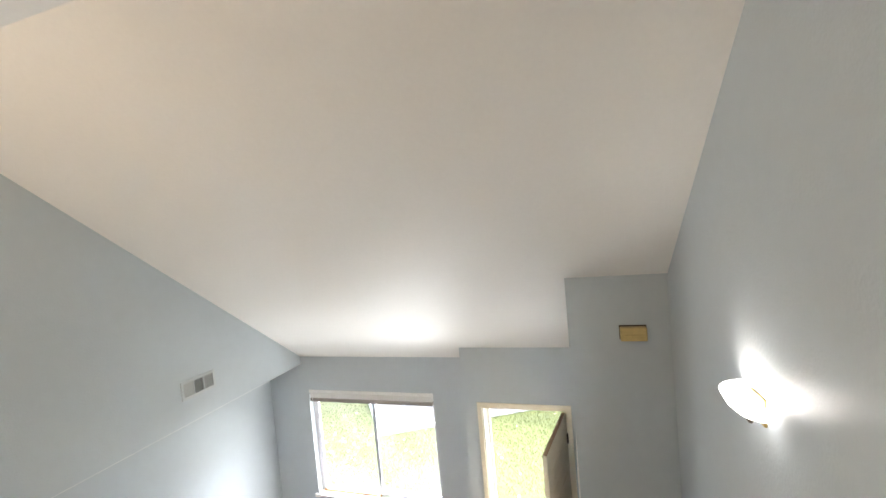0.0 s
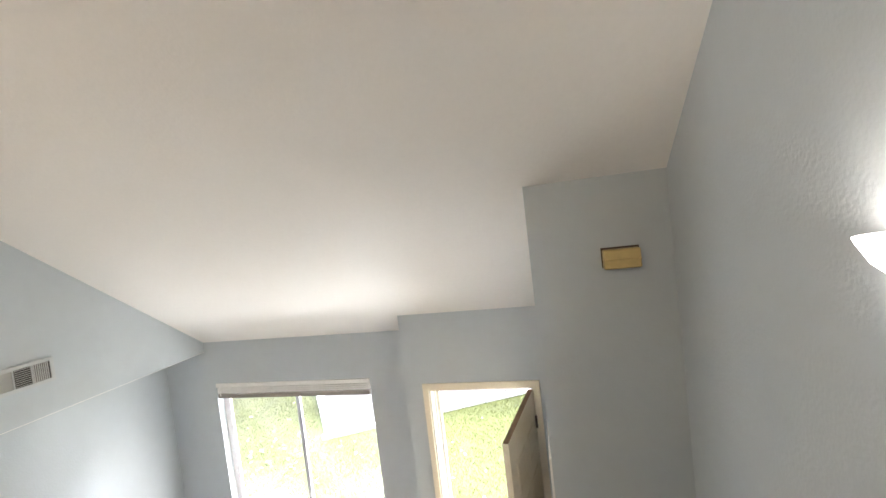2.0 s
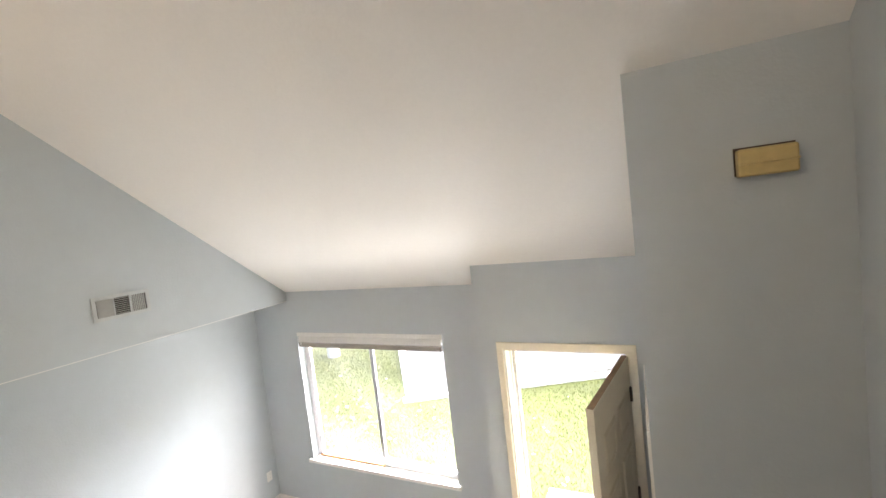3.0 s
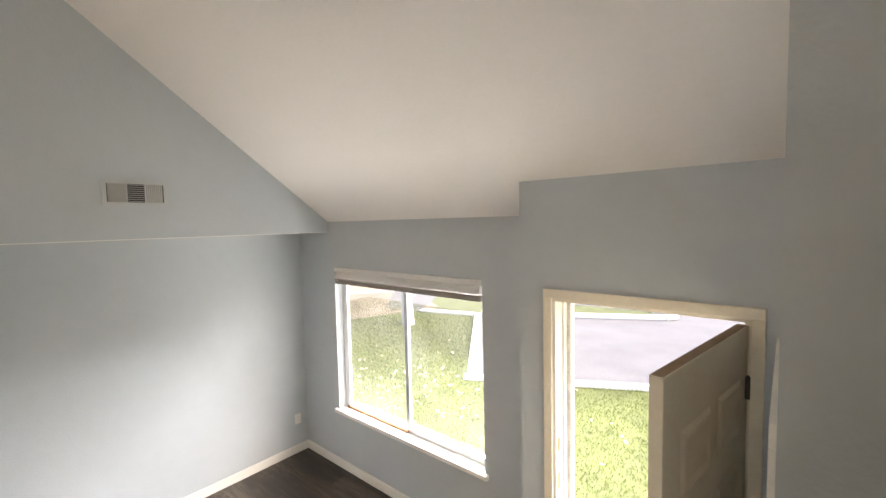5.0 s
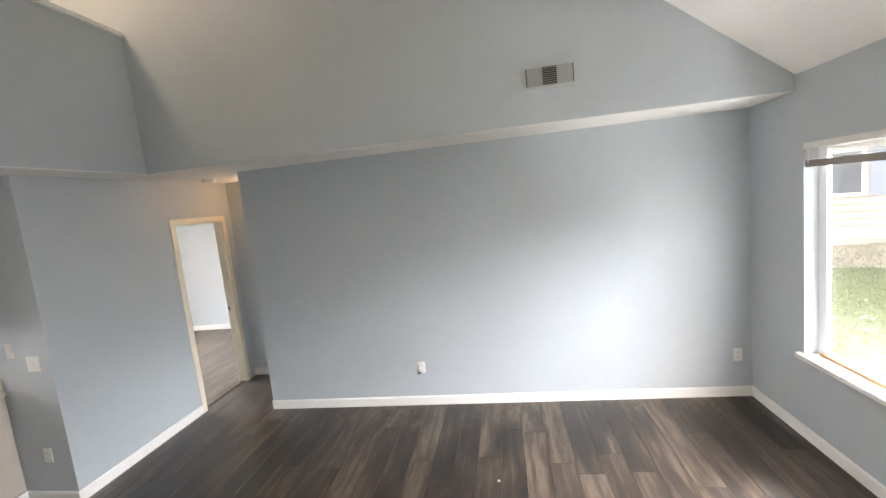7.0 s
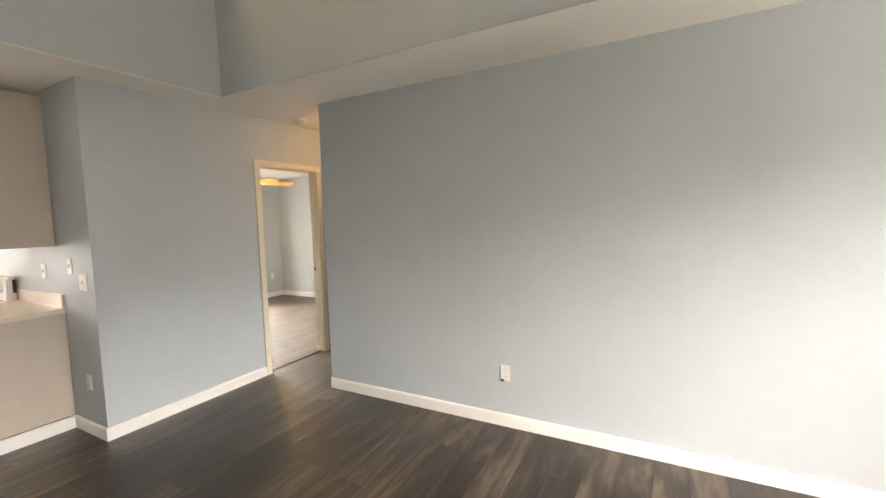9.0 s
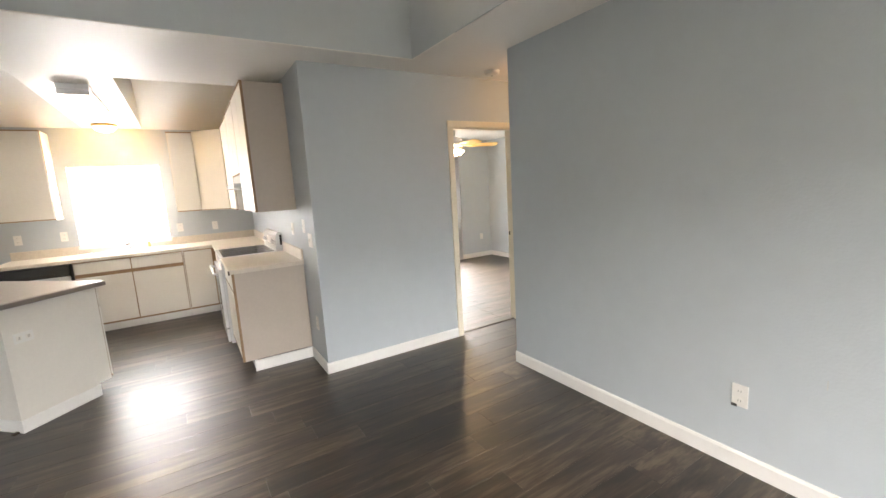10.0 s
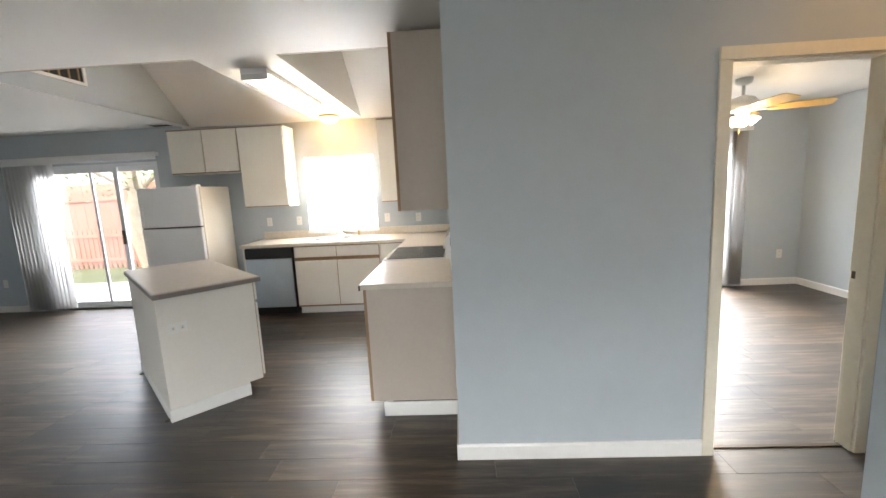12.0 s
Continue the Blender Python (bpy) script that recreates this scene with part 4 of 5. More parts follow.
def island():
    i = thing("kitchen_island", "white kitchen island with grey-beige laminate top, set askew", "kitchen island", (-0.44, -1.62, 0), -44.2)
    la, lx, ly = 0.645, 0.62, 0.32
    part("body", boxes((-la, -ly + 0.02, 0.10, lx, ly, 0.874)), LAMINATE, i)
    part("plinth", boxes((-la + 0.002, -ly + 0.12, 0.0, lx - 0.002, ly - 0.004, 0.10)), LAMINATE, i)
    part("back_panel", boxes((-la, ly, 0.09, -0.15, ly + 0.006, 0.874)), LAMINATE, i)
    part("back_panel", boxes((-0.146, ly, 0.09, lx, ly + 0.006, 0.874)), LAMINATE, i)
    part("baseboard", boxes((-la - 0.012, ly, 0.0, lx + 0.012, ly + 0.013, 0.09), bev=0.003), TRIM, i)
    part("baseboard", boxes((-la - 0.012, -ly + 0.12, 0.0, -la, ly, 0.09), bev=0.003), TRIM, i)
    part("baseboard", boxes((lx, -ly + 0.12, 0.0, lx + 0.012, ly, 0.09), bev=0.003), TRIM, i)
    part("face_frame", boxes((-la + 0.002, -ly + 0.015, 0.10, lx - 0.002, -ly + 0.02, 0.874)), OAK, i, "oak-coloured face frame")
    for k in range(3):
        x0 = -la + 0.01 + k * 0.420
        d = part("door", boxes((x0, -ly - 0.004, 0.125, x0 + 0.410, -ly + 0.014, 0.70), bev=0.002), LAMINATE, i)
        part("pull_strip", boxes((x0 + 0.002, -ly - 0.006, 0.114, x0 + 0.408, -ly + 0.012, 0.124)), OAK, d)
        part("drawer_front", boxes((x0, -ly - 0.004, 0.73, x0 + 0.410, -ly + 0.014, 0.86), bev=0.002), LAMINATE, i)
    part("worktop", boxes((-0.705, -0.34, 0.874, 0.705, 0.34, 0.916), bev=0.010), ISLAND_TOP, i, "grey-beige laminate top")
    part("worktop_edge", boxes((-0.707, -0.342, 0.878, 0.707, -0.3405, 0.908), (-0.707, 0.3405, 0.878, 0.707, 0.342, 0.908), (-0.707, -0.3405, 0.878, -0.7055, 0.3405, 0.908), (0.7055, -0.3405, 0.878, 0.707, 0.3405, 0.908)), ISLAND_EDGE, i, "dark grey edge band")
    o = part("outlet", boxes((-la - 0.005, 0.16, 0.615, -la, 0.275, 0.685), bev=0.002), PLASTIC, i, "white horizontal outlet")
    for y in (0.19, 0.245):
        so = part("socket", boxes((-la - 0.0065, y - 0.016, 0.634, -la - 0.0045, y + 0.016, 0.666), bev=0.001), LAMINATE, o)
        part("slot", boxes((-la - 0.0075, y - 0.007, 0.653, -la - 0.0063, y + 0.004, 0.656), (-la - 0.0075, y - 0.007, 0.643, -la - 0.0063, y + 0.004, 0.646)), BRONZE, so)
    for x in (-la + 0.03, lx - 0.12):
        part("shim", boxes((x, ly + 0.005, 0.0, x + 0.03, ly + 0.045, 0.012), bev=0.003), BRONZE, i, "small dark wedge under the base")


island()


def kitchen_lights():
    f = thing("fluorescent_light", "lit white fluorescent box light on the kitchen beam", "ceiling light", (-1.16, -2.33, 2.497))
    part("housing", boxes((-0.105, -0.65, -0.045, 0.105, 0.65, 0.0), bev=0.003), APPLIANCE, f)
    part("diffuser", boxes((-0.10, -0.625, -0.085, 0.10, 0.625, -0.046), bev=0.012), TUBE_GLASS, f, "glowing ribbed diffuser")
    part("end_cap", boxes((-0.105, 0.626, -0.088, 0.105, 0.65, -0.046), bev=0.003), APPLIANCE, f)
    part("end_cap", boxes((-0.105, -0.65, -0.088, 0.105, -0.626, -0.046), bev=0.003), APPLIANCE, f)
    d = thing("dome_light", "lit amber-white dome ceiling light over the sink", "ceiling light", (-1.10, -3.74, 2.481))
    part("base", lathe([(0.0, 0.0), (0.125, 0.0), (0.13, -0.015), (0.12, -0.025), (0.0, -0.025)], 28), BRASS, d, "brass base ring", True)
    part("shade", lathe([(0.118, -0.022), (0.112, -0.05), (0.085, -0.078), (0.04, -0.093), (0.0, -0.096)], 28), DOME_GLASS, d, "glowing glass dome", True)


kitchen_lights()


def kitchen_window():
    w = tagged(new("window_2"), "kitchen window with a closed bright white shade", "window", kind="structure")
    x0, x1, z0, z1, y = -1.573, -0.62, 1.0, 2.01, -4.12
    part("window_frame", boxes((x0, y, z0, x0 + 0.04, y + 0.04, z1), (x1 - 0.04, y, z0, x1, y + 0.04, z1), (x0 + 0.04, y, z0, x1 - 0.04, y + 0.04, z0 + 0.04), (x0 + 0.04, y, z1 - 0.04, x1 - 0.04, y + 0.04, z1)), VINYL, w)
    part("meeting_stile", boxes((-1.118, y + 0.002, z0 + 0.04, -1.078, y + 0.036, z1 - 0.04)), VINYL, w)
    part("window_sill", boxes((x0 - 0.02, -4.10, z0 - 0.03, x1 + 0.02, -3.975, z0 + 0.003), bev=0.004), TRIM, w)
    for a, b in ((x0 + 0.04, -1.118), (-1.078, x1 - 0.04)):
        p = part("pane", boxes((a, y + 0.015, z0 + 0.04, b, y + 0.019, z1 - 0.04)), GLASS, w)
        p.visible_shadow = False
    for a, b in ((x0 + 0.004, -1.101), (-1.095, x1 - 0.004)):
        s = thing("pleated_blind", "closed white pleated window shade glowing with daylight", "blind", ((a + b) / 2, -4.035, z1), group="kitchen window blinds")
        bm = bmesh.new()
        h = (b - a) / 2
        n = 40
        prev = None
        for k in range(n + 1):
            z = -0.02 - (z1 - z0 - 0.03) * k / n
            yy = 0.012 * (k % 2)
            row = (bm.verts.new((-h, yy, z)), bm.verts.new((h, yy, z)))
            if prev:
                bm.faces.new((prev[0], prev[1], row[1], row[0]))
            prev = row
        part("pleated_cloth", bm, SHADE_CLOTH, s)
        part("headrail", boxes((-h, -0.008, -0.022, h, 0.022, -0.001)), VINYL, s)
        part("bottom_rail", boxes((-h, -0.004, -(z1 - z0) + 0.004, h, 0.018, -(z1 - z0) + 0.018)), VINYL, s)


kitchen_window()

# ---- sliding glass doors with vertical blinds ----


def slider(name, label, x0, x1, split, inner_bar=None):
    d = tagged(new(name), label, "sliding door", kind="structure")
    z0, z1, y = 0.02, 2.06, -4.10
    part("door_frame", boxes((x0, y, z0, x0 + 0.045, y + 0.09, z1), (x1 - 0.045, y, z0, x1, y + 0.09, z1), (x0 + 0.045, y, z1 - 0.05, x1 - 0.045, y + 0.09, z1), (x0 + 0.045, y, 0.0, x1 - 0.045, y + 0.09, 0.035)), VINYL, d)
    for k, (a, b, yy) in enumerate(((x0 + 0.045, split + 0.04, y + 0.01), (split - 0.04, x1 - 0.045, y + 0.05))):
        s = 0.06
        leaf = part("sliding_panel" if k else "fixed_panel", boxes((a, yy, 0.035, a + s, yy + 0.03, 2.01), (b - s, yy, 0.035, b, yy + 0.03, 2.01), (a + s, yy, 0.035, b - s, yy + 0.03, 0.11), (a + s, yy, 1.95, b - s, yy + 0.03, 2.01)), VINYL, d)
        p = part("pane", boxes((a + s, yy + 0.012, 0.11, b - s, yy + 0.016, 1.95)), GLASS, leaf)
        p.visible_shadow = False
        if k:
            part("handle", boxes((a + 0.012, yy + 0.03, 0.93, a + 0.045, yy + 0.062, 1.13), bev=0.008), BRONZE, leaf, "dark bronze pull handle")
            if inner_bar:
                sc = part("insect_screen", boxes((a + 0.02, y - 0.006, 0.05, b - 0.01, y - 0.0055, 2.0)), SCREEN, d, "pale insect screen")
                sc.visible_shadow = False
                part("inner_stile", boxes((inner_bar - 0.018, yy + 0.001, 0.11, inner_bar + 0.018, yy + 0.028, 1.95)), VINYL, leaf)
    return d


slider("door_3", "white framed sliding glass door to the back yard", 1.43, 3.25, 2.07, 2.42)
slider("door_4", "white framed sliding glass door in the bedroom", -6.25, -4.45, -5.35)


def vertical_blind(x0, x1, stack, label, z=2.2, closed=0):
    """A track with a valance from x0 to x1, vanes bunched between the two x of stack."""
    b = thing("vertical_blind", label, "blind", ((x0 + x1) / 2, -3.95, z), group="vertical blinds")
    h = (x1 - x0) / 2
    part("valance", boxes((-h, 0.03, -0.10, h, 0.045, 0.0), bev=0.003), BLIND, b)
    part("headrail", boxes((-h + 0.01, -0.05, -0.05, h - 0.01, 0.02, -0.005)), VINYL, b)
    n = 12
    for k in range(n):
        x = stack[0] + (stack[1] - stack[0]) * k / (n - 1) - (x0 + x1) / 2
        bm = bmesh.new()
        rows = []
        for j in range(5):
            u = j / 4 - 0.5
            rows.append([bm.verts.new((0.088 * u, 0.006 * (1 - 4 * u * u), zz)) for zz in (-0.06, -z + 0.035)])
        for p, q in zip(rows, rows[1:]):
            bm.faces.new((p[0], q[0], q[1], p[1]))
        bmesh.ops.transform(bm, matrix=pose(x, 0, 0, 0, 0, (18 if k < closed else 72) + random.uniform(-14, 14) * (0.3 if k < closed else 1)), verts=bm.verts[:])
        bmesh.ops.solidify(bm, geom=bm.faces[:], thickness=0.0012)
        part("vane", bm, VANE, b, "", True)


vertical_blind(1.37, 3.62, (2.93, 3.56), "white vertical blind drawn aside under its valance", 2.18, closed=5)
vertical_blind(-6.46, -4.35, (-6.41, -6.20), "white vertical blind drawn aside in the bedroom", 2.14)


def ceiling_register():
    r = thing("ceiling_register", "white slotted air register on the dining ceiling", "vent", (1.15, -3.80, 2.5))
    part("frame", boxes((-0.15, -0.08, -0.012, 0.15, 0.08, 0.0), bev=0.003), TRIM, r)
    for k in range(6):
        y = -0.055 + 0.022 * k
        part("slot", boxes((-0.125, y - 0.006, -0.0135, 0.125, y + 0.006, -0.0115)), DARK, r)


ceiling_register()


# ---- bedroom ceiling fan ----


def ceiling_fan():
    f = thing("ceiling_fan", "white ceiling fan with light oak blades and lit lamps", "ceiling fan", (-5.36, -2.45, 2.36), 14)
    part("canopy", lathe([(0.0, 0.0), (0.07, 0.0), (0.065, -0.04), (0.03, -0.06), (0.0, -0.06)], 24), PLASTIC, f, "", True)
    part("downrod", lathe([(0.014, -0.05), (0.014, -0.16)], 12), PLASTIC, f)
    part("motor", lathe([(0.03, -0.15), (0.09, -0.17), (0.125, -0.21), (0.125, -0.25), (0.09, -0.29), (0.0, -0.30)], 28), PLASTIC, f, "", True)
    for k in range(5):
        a = 72 * k
        bm = sheet([(0.20, -0.055), (0.28, -0.066), (0.62, -0.072), (0.66, -0.05), (0.66, 0.05), (0.62, 0.072), (0.28, 0.066), (0.20, 0.055)], -0.004, 0.004)
        bmesh.ops.transform(bm, matrix=pose(0, 0, -0.275, 0, 0, a) @ pose(0, 0, 0, -14), verts=bm.verts[:])
        bl = part("blade", bm, FAN_WOOD, f, "light oak blade")
        bm = boxes((0.10, -0.02, -0.286, 0.26, 0.02, -0.279))
        bmesh.ops.transform(bm, matrix=pose(0, 0, 0, 0, 0, a), verts=bm.verts[:])
        part("blade_bracket", bm, PLASTIC, bl)
    part("light_kit", lathe([(0.06, -0.30), (0.055, -0.36), (0.02, -0.38), (0.0, -0.38)], 20), PLASTIC, f, "", True)
    for k in range(4):
        bm = lathe([(0.028, 0.0), (0.05, -0.035), (0.066, -0.085), (0.062, -0.085), (0.045, -0.035), (0.02, -0.002)], 16)
        bmesh.ops.transform(bm, matrix=pose(0, 0, -0.345, 0, 0, 45 + 90 * k) @ pose(0.06, 0, 0, 0, -42) @ Matrix.Scale(0.75, 4), verts=bm.verts[:])
        part("lamp_shade", bm, BULB_GLASS, f, "glowing frosted glass shade", True)
    part("pull_chain", tube([(0.03, 0, -0.38), (0.03, 0, -0.52)], 0.002, 6), BRASS, f)


ceiling_fan()


def loft_light():
    d = thing("loft_ceiling_light", "lit dome light on the upper hall ceiling", "ceiling light", (-2.6, -0.75, TOP))
    part("base", lathe([(0.0, 0.0), (0.15, 0.0), (0.15, -0.02), (0.0, -0.02)], 24), BRASS, d)
    part("shade", lathe([(0.14, -0.02), (0.13, -0.06), (0.08, -0.09), (0.0, -0.10)], 24), DOME_GLASS, d, "", True)


loft_light()


def hall_light():
    d = thing("hall_ceiling_light", "lit warm dome light on the hall ceiling", "ceiling light", (-4.72, 0.08, 2.5))
    part("base", lathe([(0.0, 0.0), (0.12, 0.0), (0.12, -0.02), (0.0, -0.02)], 24), BRASS, d)
    part("shade", lathe([(0.11, -0.02), (0.10, -0.06), (0.06, -0.085), (0.0, -0.09)], 24), DOME_GLASS, d, "", True)


hall_light()

# ---- outside ----
G = -0.20
ground = setting("ground", boxes((-300, -300, G - 0.3, 300, 300, G)), GRASS, "mown green lawn reaching to the horizon", "lawn")
U = Vector((0.89, 0.456, 0))     # along the parking kerb
V = Vector((-0.558, 0.83, 0))
C0 = Vector((-4.1, 8.13, 0))


def lot(u, v):
    p = C0 + U * u + V * v
    return (p.x, p.y)


setting("road", sheet([lot(0, 0), lot(40, 0), lot(40, 5.0), lot(0, 5.0)], G - 0.05, G + 0.004), ASPHALT, "grey sun-bleached asphalt parking lane", "road")
setting("street", sheet([lot(-12, 11.5), lot(-3.4, 8.7), lot(-3.0, 5.7), lot(-1.75, 5.3), lot(-1.5, 7.9), lot(0.1, 7.8), lot(3.2, 6.9), lot(5.4, 5.95), lot(60, 5.95), lot(60, 16), lot(-1.3, 15.6), lot(-4.2, 18.8), lot(-12, 18.8)], G - 0.05, G + 0.006), ASPHALT, "worn grey asphalt street", "road")
setting("driveway", sheet([lot(5.4, 5.0), lot(40, 5.0), lot(40, 5.95), lot(5.4, 5.95)], G - 0.05, G + 0.005), ASPHALT, "grey asphalt drive joining the street", "road")
setting("apron", sheet([lot(-1.25, 15.65), lot(40, 16.05), lot(40, 19), lot(0.2, 17.4)], G - 0.05, G + 0.007), CONCRETE, "pale concrete apron across the street", "road")


def kerb(u0, v0, u1, v1, half=0.08, top=0.13, label="white painted concrete kerb"):
    x0, y0 = lot(u0, v0)
    x1, y1 = lot(u1, v1)
    n = math.hypot(x1 - x0, y1 - y0)
    o = setting("kerb", boxes((0, -half, 0, n, half, top), bev=0.02), KERB, label, "kerb")
    o.matrix_world = pose(x0, y0, G - 0.01, 0, 0, math.degrees(math.atan2(y1 - y0, x1 - x0)))


kerb(-0.06, 0, 40, 0, 0.06, 0.10)
kerb(0.1, 0.06, 0.1, 5.0, 0.1, 0.09)
kerb(-1.7, 5.35, -0.02, 5.0, 0.13, 0.08)
kerb(0.2, 5.08, 5.2, 5.08, 0.08)
for k in range(4):
    a, b = radians(-90 + 45 * k), radians(-45 + 45 * k)
    kerb(5.2 + 0.45 * math.cos(a), 5.53 + 0.45 * math.sin(a), 5.2 + 0.45 * math.cos(b), 5.53 + 0.45 * math.sin(b))
wall_far = thing("garden_wall", "low reddish garden wall beyond the far lawn", "wall", (*lot(-9, 24), G), math.degrees(math.atan2(U.y, U.x)))
part("wall", boxes((0, 0, 0, 34, 0.25, 1.0)), FENCE_RED, wall_far)
part("coping", boxes((-0.05, -0.04, 1.0, 34.05, 0.29, 1.07), bev=0.01), CONCRETE, wall_far, "pale concrete coping")
setting("bare_ground", sheet([(-9.7, 9.2), (-8.6, 12.6), (-11.6, 14.6), (-18, 5.6), (-13.0, 4.0)], G - 0.05, G + 0.005), SOIL, "bare brown soil strip by the neighbouring house", "soil")
setting("path", boxes((-0.95, 4.96, G - 0.05, 0.2, 6.1, -0.03), bev=0.01), CONCRETE, "small concrete entry step", "step")
setting("patio", boxes((-7.0, -6.2, G - 0.05, 5.2, -4.15, -0.05), bev=0.01), CONCRETE, "pale concrete patio slab", "patio")


def lap_house():
    h = thing("neighbour_house", "tan lap-sided house with white window and grey shutters", "house", (-12.05, 13.85, G), 234.5)
    # local x runs along the front, away from the corner; the front looks along local +y
    part("wall", boxes((0, -6.0, 0, 11, -0.03, 5.2)), SIDING, h)
    for k in range(22):
        z = 0.15 + 0.2 * k
        bm = bmesh.new()
        prism(bm, [(-0.03, z), (0.012, z), (-0.018, z + 0.2), (-0.03, z + 0.2)], 0.1, 11)
        part("siding_board", bm, SIDING, h)
    part("foundation", boxes((0, -0.03, 0, 11, -0.005, 0.15)), CONCRETE, h)
    part("corner_trim", boxes((-0.03, -0.1, 0, 0.1, 0.03, 5.2)), TRIM, h, "white corner trim")
    part("downspout", tube([(-0.10, 0.06, 0.1), (-0.10, 0.06, 5.0)], 0.045, 8), TRIM, h, "white downspout")
    for x0 in (1.55, 6.5):
        w = part("window", boxes((x0, 0.0, 1.15, x0 + 1.5, 0.03, 1.25), (x0, 0.0, 2.35, x0 + 1.5, 0.03, 2.45), (x0, 0.0, 1.25, x0 + 0.1, 0.03, 2.35), (x0 + 1.4, 0.0, 1.25, x0 + 1.5, 0.03, 2.35), (x0 + 0.72, 0.0, 1.25, x0 + 0.78, 0.03, 2.35)), TRIM, h, "white window frame")
        part("pane", boxes((x0 + 0.1, 0.005, 1.25, x0 + 1.4, 0.012, 2.35)), CERAMIC, w)
        for sx in (x0 - 0.42, x0 + 1.55):
            part("shutter", boxes((sx, 0.0, 1.15, sx + 0.36, 0.035, 2.45), bev=0.005), SHUTTER, h, "grey-blue shutter")
    bm = bmesh.new()
    prism(bm, [(0.5, 5.0), (-3.0, 7.0), (-6.5, 5.0), (-6.5, 5.15), (-3.0, 7.2), (0.5, 5.15)], -0.5, 11.5)
    part("roof", bm, ROOF, h)


lap_house()


def fence(name, label, x0, x1, y, z0, z1, w, gap, material):
    f = thing(name, label, "fence", (x0, y, z0))
    n = int((x1 - x0) / (w + gap))
    me = None
    for k in range(n):
        if me is None:
            o = part("board", boxes((0, 0, 0, w, 0.02, z1 - z0)), material, f)
            me = o.data
        else:
            o = new("board", me)
            o.parent = f
        o.location = (k * (w + gap), random.uniform(-0.004, 0.004), random.uniform(-0.01, 0.01))
    for z in (0.2, (z1 - z0) * 0.8):
        part("rail", boxes((0, 0.022, z, x1 - x0, 0.06, z + 0.09)), material, f)


fence("board_fence", "tall red-stained board fence behind the yard", 0.5, 11.0, -9.6, G, 2.05, 0.14, 0.006, FENCE_RED)
fence("picket_fence", "low red picket fence across the lawn", 1.0, 11.0, -8.9, G, 0.85, 0.075, 0.06, FENCE_RED)


def tree(name, label, at, height, trunk, seed, leaves=1400, spread=1.6, bark=BARK):
    rnd = random.Random(seed)
    t = thing(name, label, "tree", at)
    bm = bmesh.new()
    pts = [Vector((0, 0, -0.1))]
    while pts[-1].z < height * 0.7:
        pts.append(pts[-1] + Vector((rnd.uniform(-0.12, 0.12), rnd.uniform(-0.12, 0.12), height * 0.09)))
    rings = []
    for i, p in enumerate(pts):
        r = trunk * (1.25 - i / len(pts)) + 0.02
        rings.append([bm.verts.new(p + Vector((r * math.cos(k * 0.6283) * rnd.uniform(0.85, 1.15), r * math.sin(k * 0.6283) * rnd.uniform(0.85, 1.15), 0))) for k in range(10)])
    for a, b in zip(rings, rings[1:]):
        for k in range(10):
            bm.faces.new((a[k], a[(k + 1) % 10], b[(k + 1) % 10], b[k]))
    part("trunk", bm, bark, t, "", True)
    tips = []
    for k in range(11):
        s = pts[rnd.randrange(len(pts) // 2, len(pts))]
        a = rnd.uniform(0, 6.283)
        e = s + Vector((math.cos(a) * spread * rnd.uniform(0.5, 1), math.sin(a) * spread * rnd.uniform(0.5, 1), rnd.uniform(0.4, 1.2)))
        m = (s + e) / 2 + Vector((0, 0, 0.15))
        part("limb", tube([s, m, e], trunk * 0.22, 6), bark, t, "", True)
        tips += [m, e, (m + e) / 2]
    verts, faces = [], []
    for k in range(leaves):
        c = tips[rnd.randrange(len(tips))] + Vector((rnd.gauss(0, 0.35), rnd.gauss(0, 0.35), rnd.gauss(0, 0.3)))
        q = Euler((rnd.uniform(-1, 1), rnd.uniform(-1, 1), rnd.uniform(0, 6.28))).to_matrix()
        n = len(verts)
        for dx, dy in ((-0.05, 0), (0, -0.022), (0.06, 0), (0, 0.022)):
            verts.append(c + q @ Vector((dx, dy, 0)))
        faces.append((n, n + 1, n + 2, n + 3))
    me = bpy.data.meshes.new("crown")
    me.from_pydata(verts, [], faces)
    me.materials.append(LEAF)
    o = new("crown", me)
    o.parent = t


tree("tree", "tree with rough bark close to the back patio", (3.9, -7.0, G), 5.5, 0.20, 5)
tree("tree", "pale-barked tree on the front lawn", (-7.75, 10.35, G), 6.5, 0.13, 9, bark=PALE_BARK)


def meadow(name, label, spots, count, material, h, seed):
    rnd = np.random.RandomState(seed)
    verts, faces = [], []
    share = np.array([(b - a) * (d - c) for a, b, c, d in spots])
    for (a, b, c, d), k in zip(spots, (share / share.sum() * count).astype(int)):
        x, y = rnd.uniform(a, b, k), rnd.uniform(c, d, k)
        for px, py in zip(x, y):
            if (px - C0.x) * V.x + (py - C0.y) * V.y > -0.15 and (px - C0.x) * U.x + (py - C0.y) * U.y > -0.15:
                continue
            t = rnd.uniform(0, 6.283)
            s, hh = 0.004, h * rnd.uniform(0.5, 1.3)
            lx, ly = rnd.uniform(-0.04, 0.04, 2)
            n = len(verts)
            verts += [(px - s * math.cos(t), py - s * math.sin(t), G), (px + s * math.cos(t), py + s * math.sin(t), G), (px + lx, py + ly, G + hh)]
            faces.append((n, n + 1, n + 2))
    me = bpy.data.meshes.new(name)
    me.from_pydata(verts, [], faces)
    me.materials.append(material)
    tagged(new(name, me), label, "grass", kind="stuff")


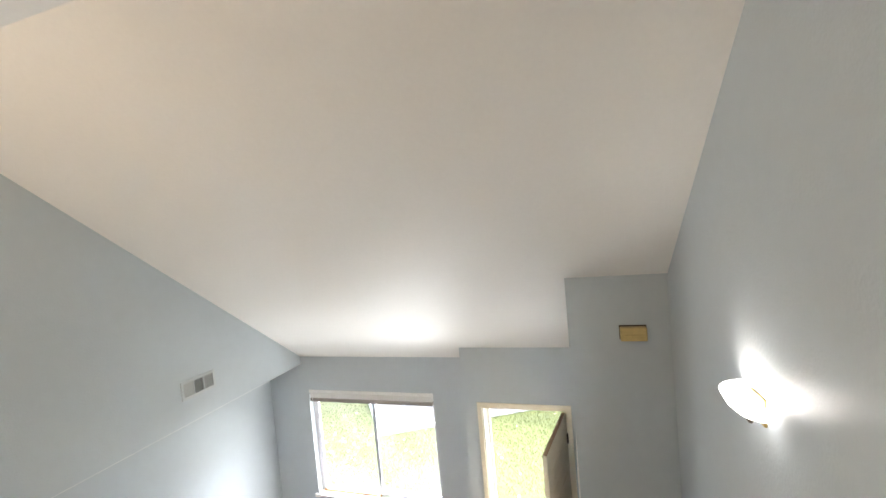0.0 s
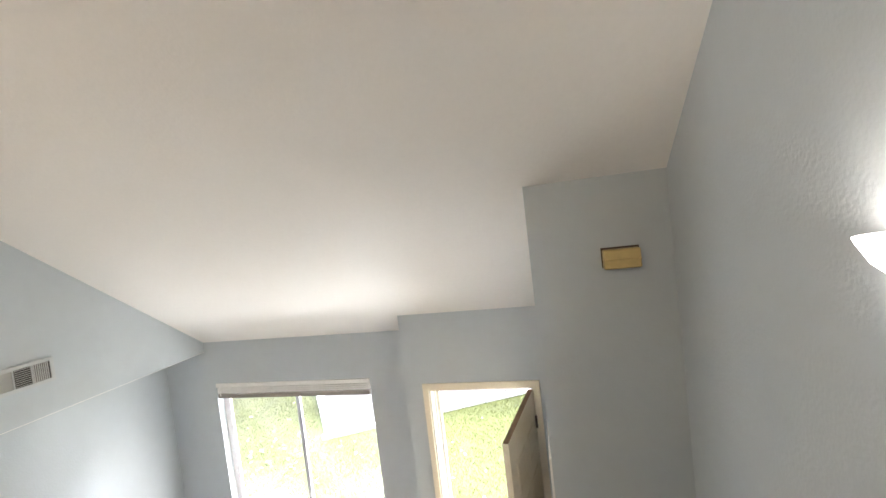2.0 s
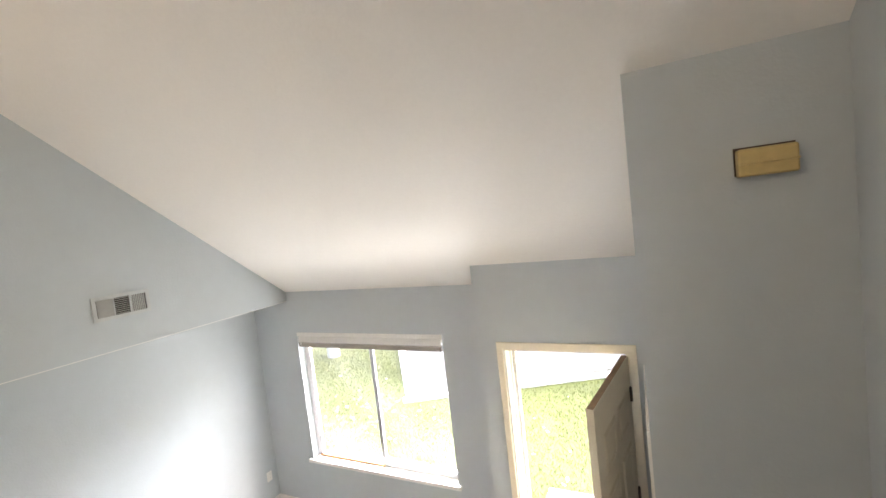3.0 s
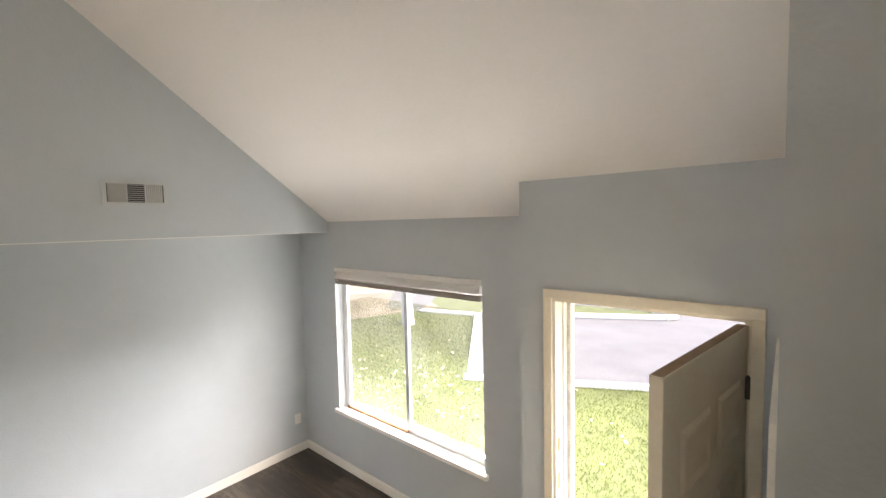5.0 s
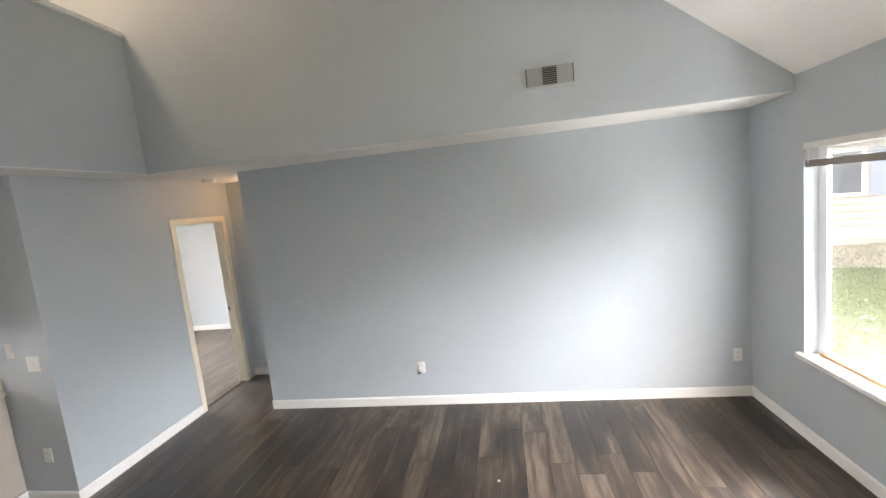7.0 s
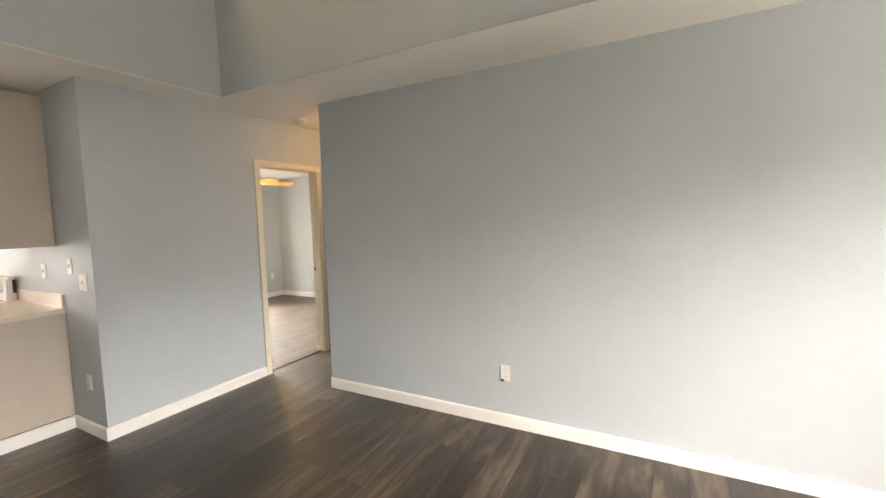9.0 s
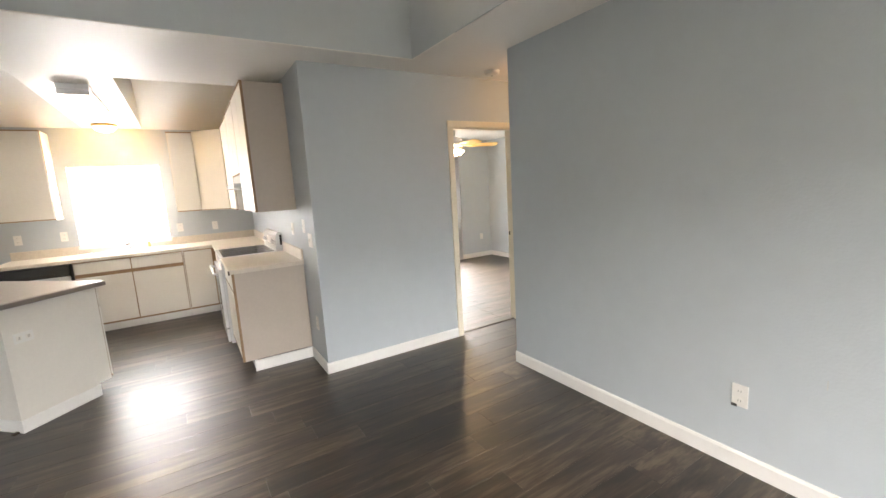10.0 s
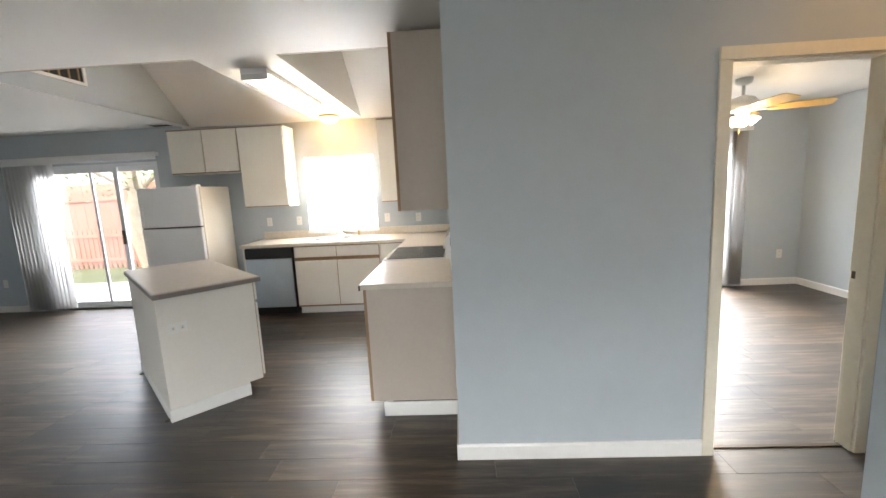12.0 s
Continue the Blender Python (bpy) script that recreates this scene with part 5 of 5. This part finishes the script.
meadow("lawn_grass", "short green grass blades of the front lawn", [(-12.0, 1.5, 6.2, 12.5), (-9.5, -1.0, 5.15, 6.2)], 150000, BLADE, 0.045, 3)


def leaf_litter():
    rnd = random.Random(8)
    verts, faces = [], []
    for k in range(260):
        x, y = rnd.uniform(-9, 0.8), rnd.uniform(5.4, 10.5)
        if rnd.random() < 0.5:
            x, y = rnd.gauss(-4.6, 1.1), rnd.gauss(7.4, 0.8)
        if (Vector((x, y, 0)) - C0).dot(V) > -0.1 and (Vector((x, y, 0)) - C0).dot(U) > -0.1 or y < 5.3:
            continue
        q = Euler((rnd.uniform(-0.5, 0.5), rnd.uniform(-0.5, 0.5), rnd.uniform(0, 6.28))).to_matrix()
        s = rnd.uniform(0.45, 0.95)
        n = len(verts)
        for dx, dy, dz in ((-0.045, 0, 0.01), (-0.01, -0.028, 0), (0.05, 0, 0.012), (-0.01, 0.028, 0.004)):
            verts.append(Vector((x, y, G + 0.05)) + q @ Vector((dx * s, dy * s, dz)))
        faces.append((n, n + 1, n + 2, n + 3))
    me = bpy.data.meshes.new("fallen_leaves")
    me.from_pydata(verts, [], faces)
    me.materials.append(DRY_LEAF)
    tagged(new("fallen_leaves", me), "pale dry leaves scattered over the lawn", "leaves", kind="stuff")


leaf_litter()

# ---- floor planks ----


def planks():
    W, LEN, T = 0.18, 1.22, 0.012
    rnd = random.Random(4)

    def mesh(w, n):
        bm = bmesh.new()
        box(bm, 0, 0.0004, -T, n - 0.0006, w - 0.0004, -0.0008)
        top = [v for v in bm.verts if v.co.z > -0.0015]
        up = {}
        for v in top:
            up[v] = bm.verts.new((v.co.x + (0.0007 if v.co.x < n / 2 else -0.0007), v.co.y + (0.0008 if v.co.y < w / 2 else -0.0008), 0.0))
        f = next(f for f in bm.faces if all(v in up for v in f.verts))
        ring = list(f.verts)
        bm.faces.remove(f)
        for i in range(4):
            a, b = ring[i], ring[(i + 1) % 4]
            bm.faces.new((a, b, up[b], up[a]))
        bm.faces.new([up[v] for v in ring])
        bmesh.ops.recalc_face_normals(bm, faces=bm.faces[:])
        me = bpy.data.meshes.new("plank")
        bm.to_mesh(me)
        bm.free()
        return me

    me = mesh(W, LEN)
    me.materials.append(PLANK)
    verts, faces = [], []
    base_v = [tuple(v.co) for v in me.vertices]
    base_f = [tuple(p.vertices) for p in me.polygons]
    X0, X1 = -7.35, 4.35
    made = 0
    r = 0
    y = -4.12
    while y < 5.0:
        x = X0 - rnd.uniform(0, LEN)
        lo, hi = (X0, X1) if y < -0.25 else (-5.02, 1.0) if y < 0.3 else (-4.1, 1.0)
        while x < X1:
            a, b = max(x, lo), min(x + LEN, hi)
            if b - a > 0.05:
                near = -4.2 < (a + b) / 2 < 0.35 and made < 300 and not (y > 4.9)
                k = (b - a) / LEN
                if near:
                    o = new("plank", me)
                    o.parent = floor
                    o.location, o.scale = (a, y, 0), (k, 1, 1)
                    made += 1
                else:
                    n = len(verts)
                    verts += [(a + vx * k, y + vy, vz) for vx, vy, vz in base_v]
                    faces += [tuple(i + n for i in f) for f in base_f]
            x += LEN
        y += W
        r += 1
    far = bpy.data.meshes.new("planks_beyond")
    far.from_pydata(verts, [], faces)
    far.materials.append(PLANK_FAR)
    o = new("planks_beyond", far)
    o.parent = floor
    tagged(o, kind="stuff")


planks()
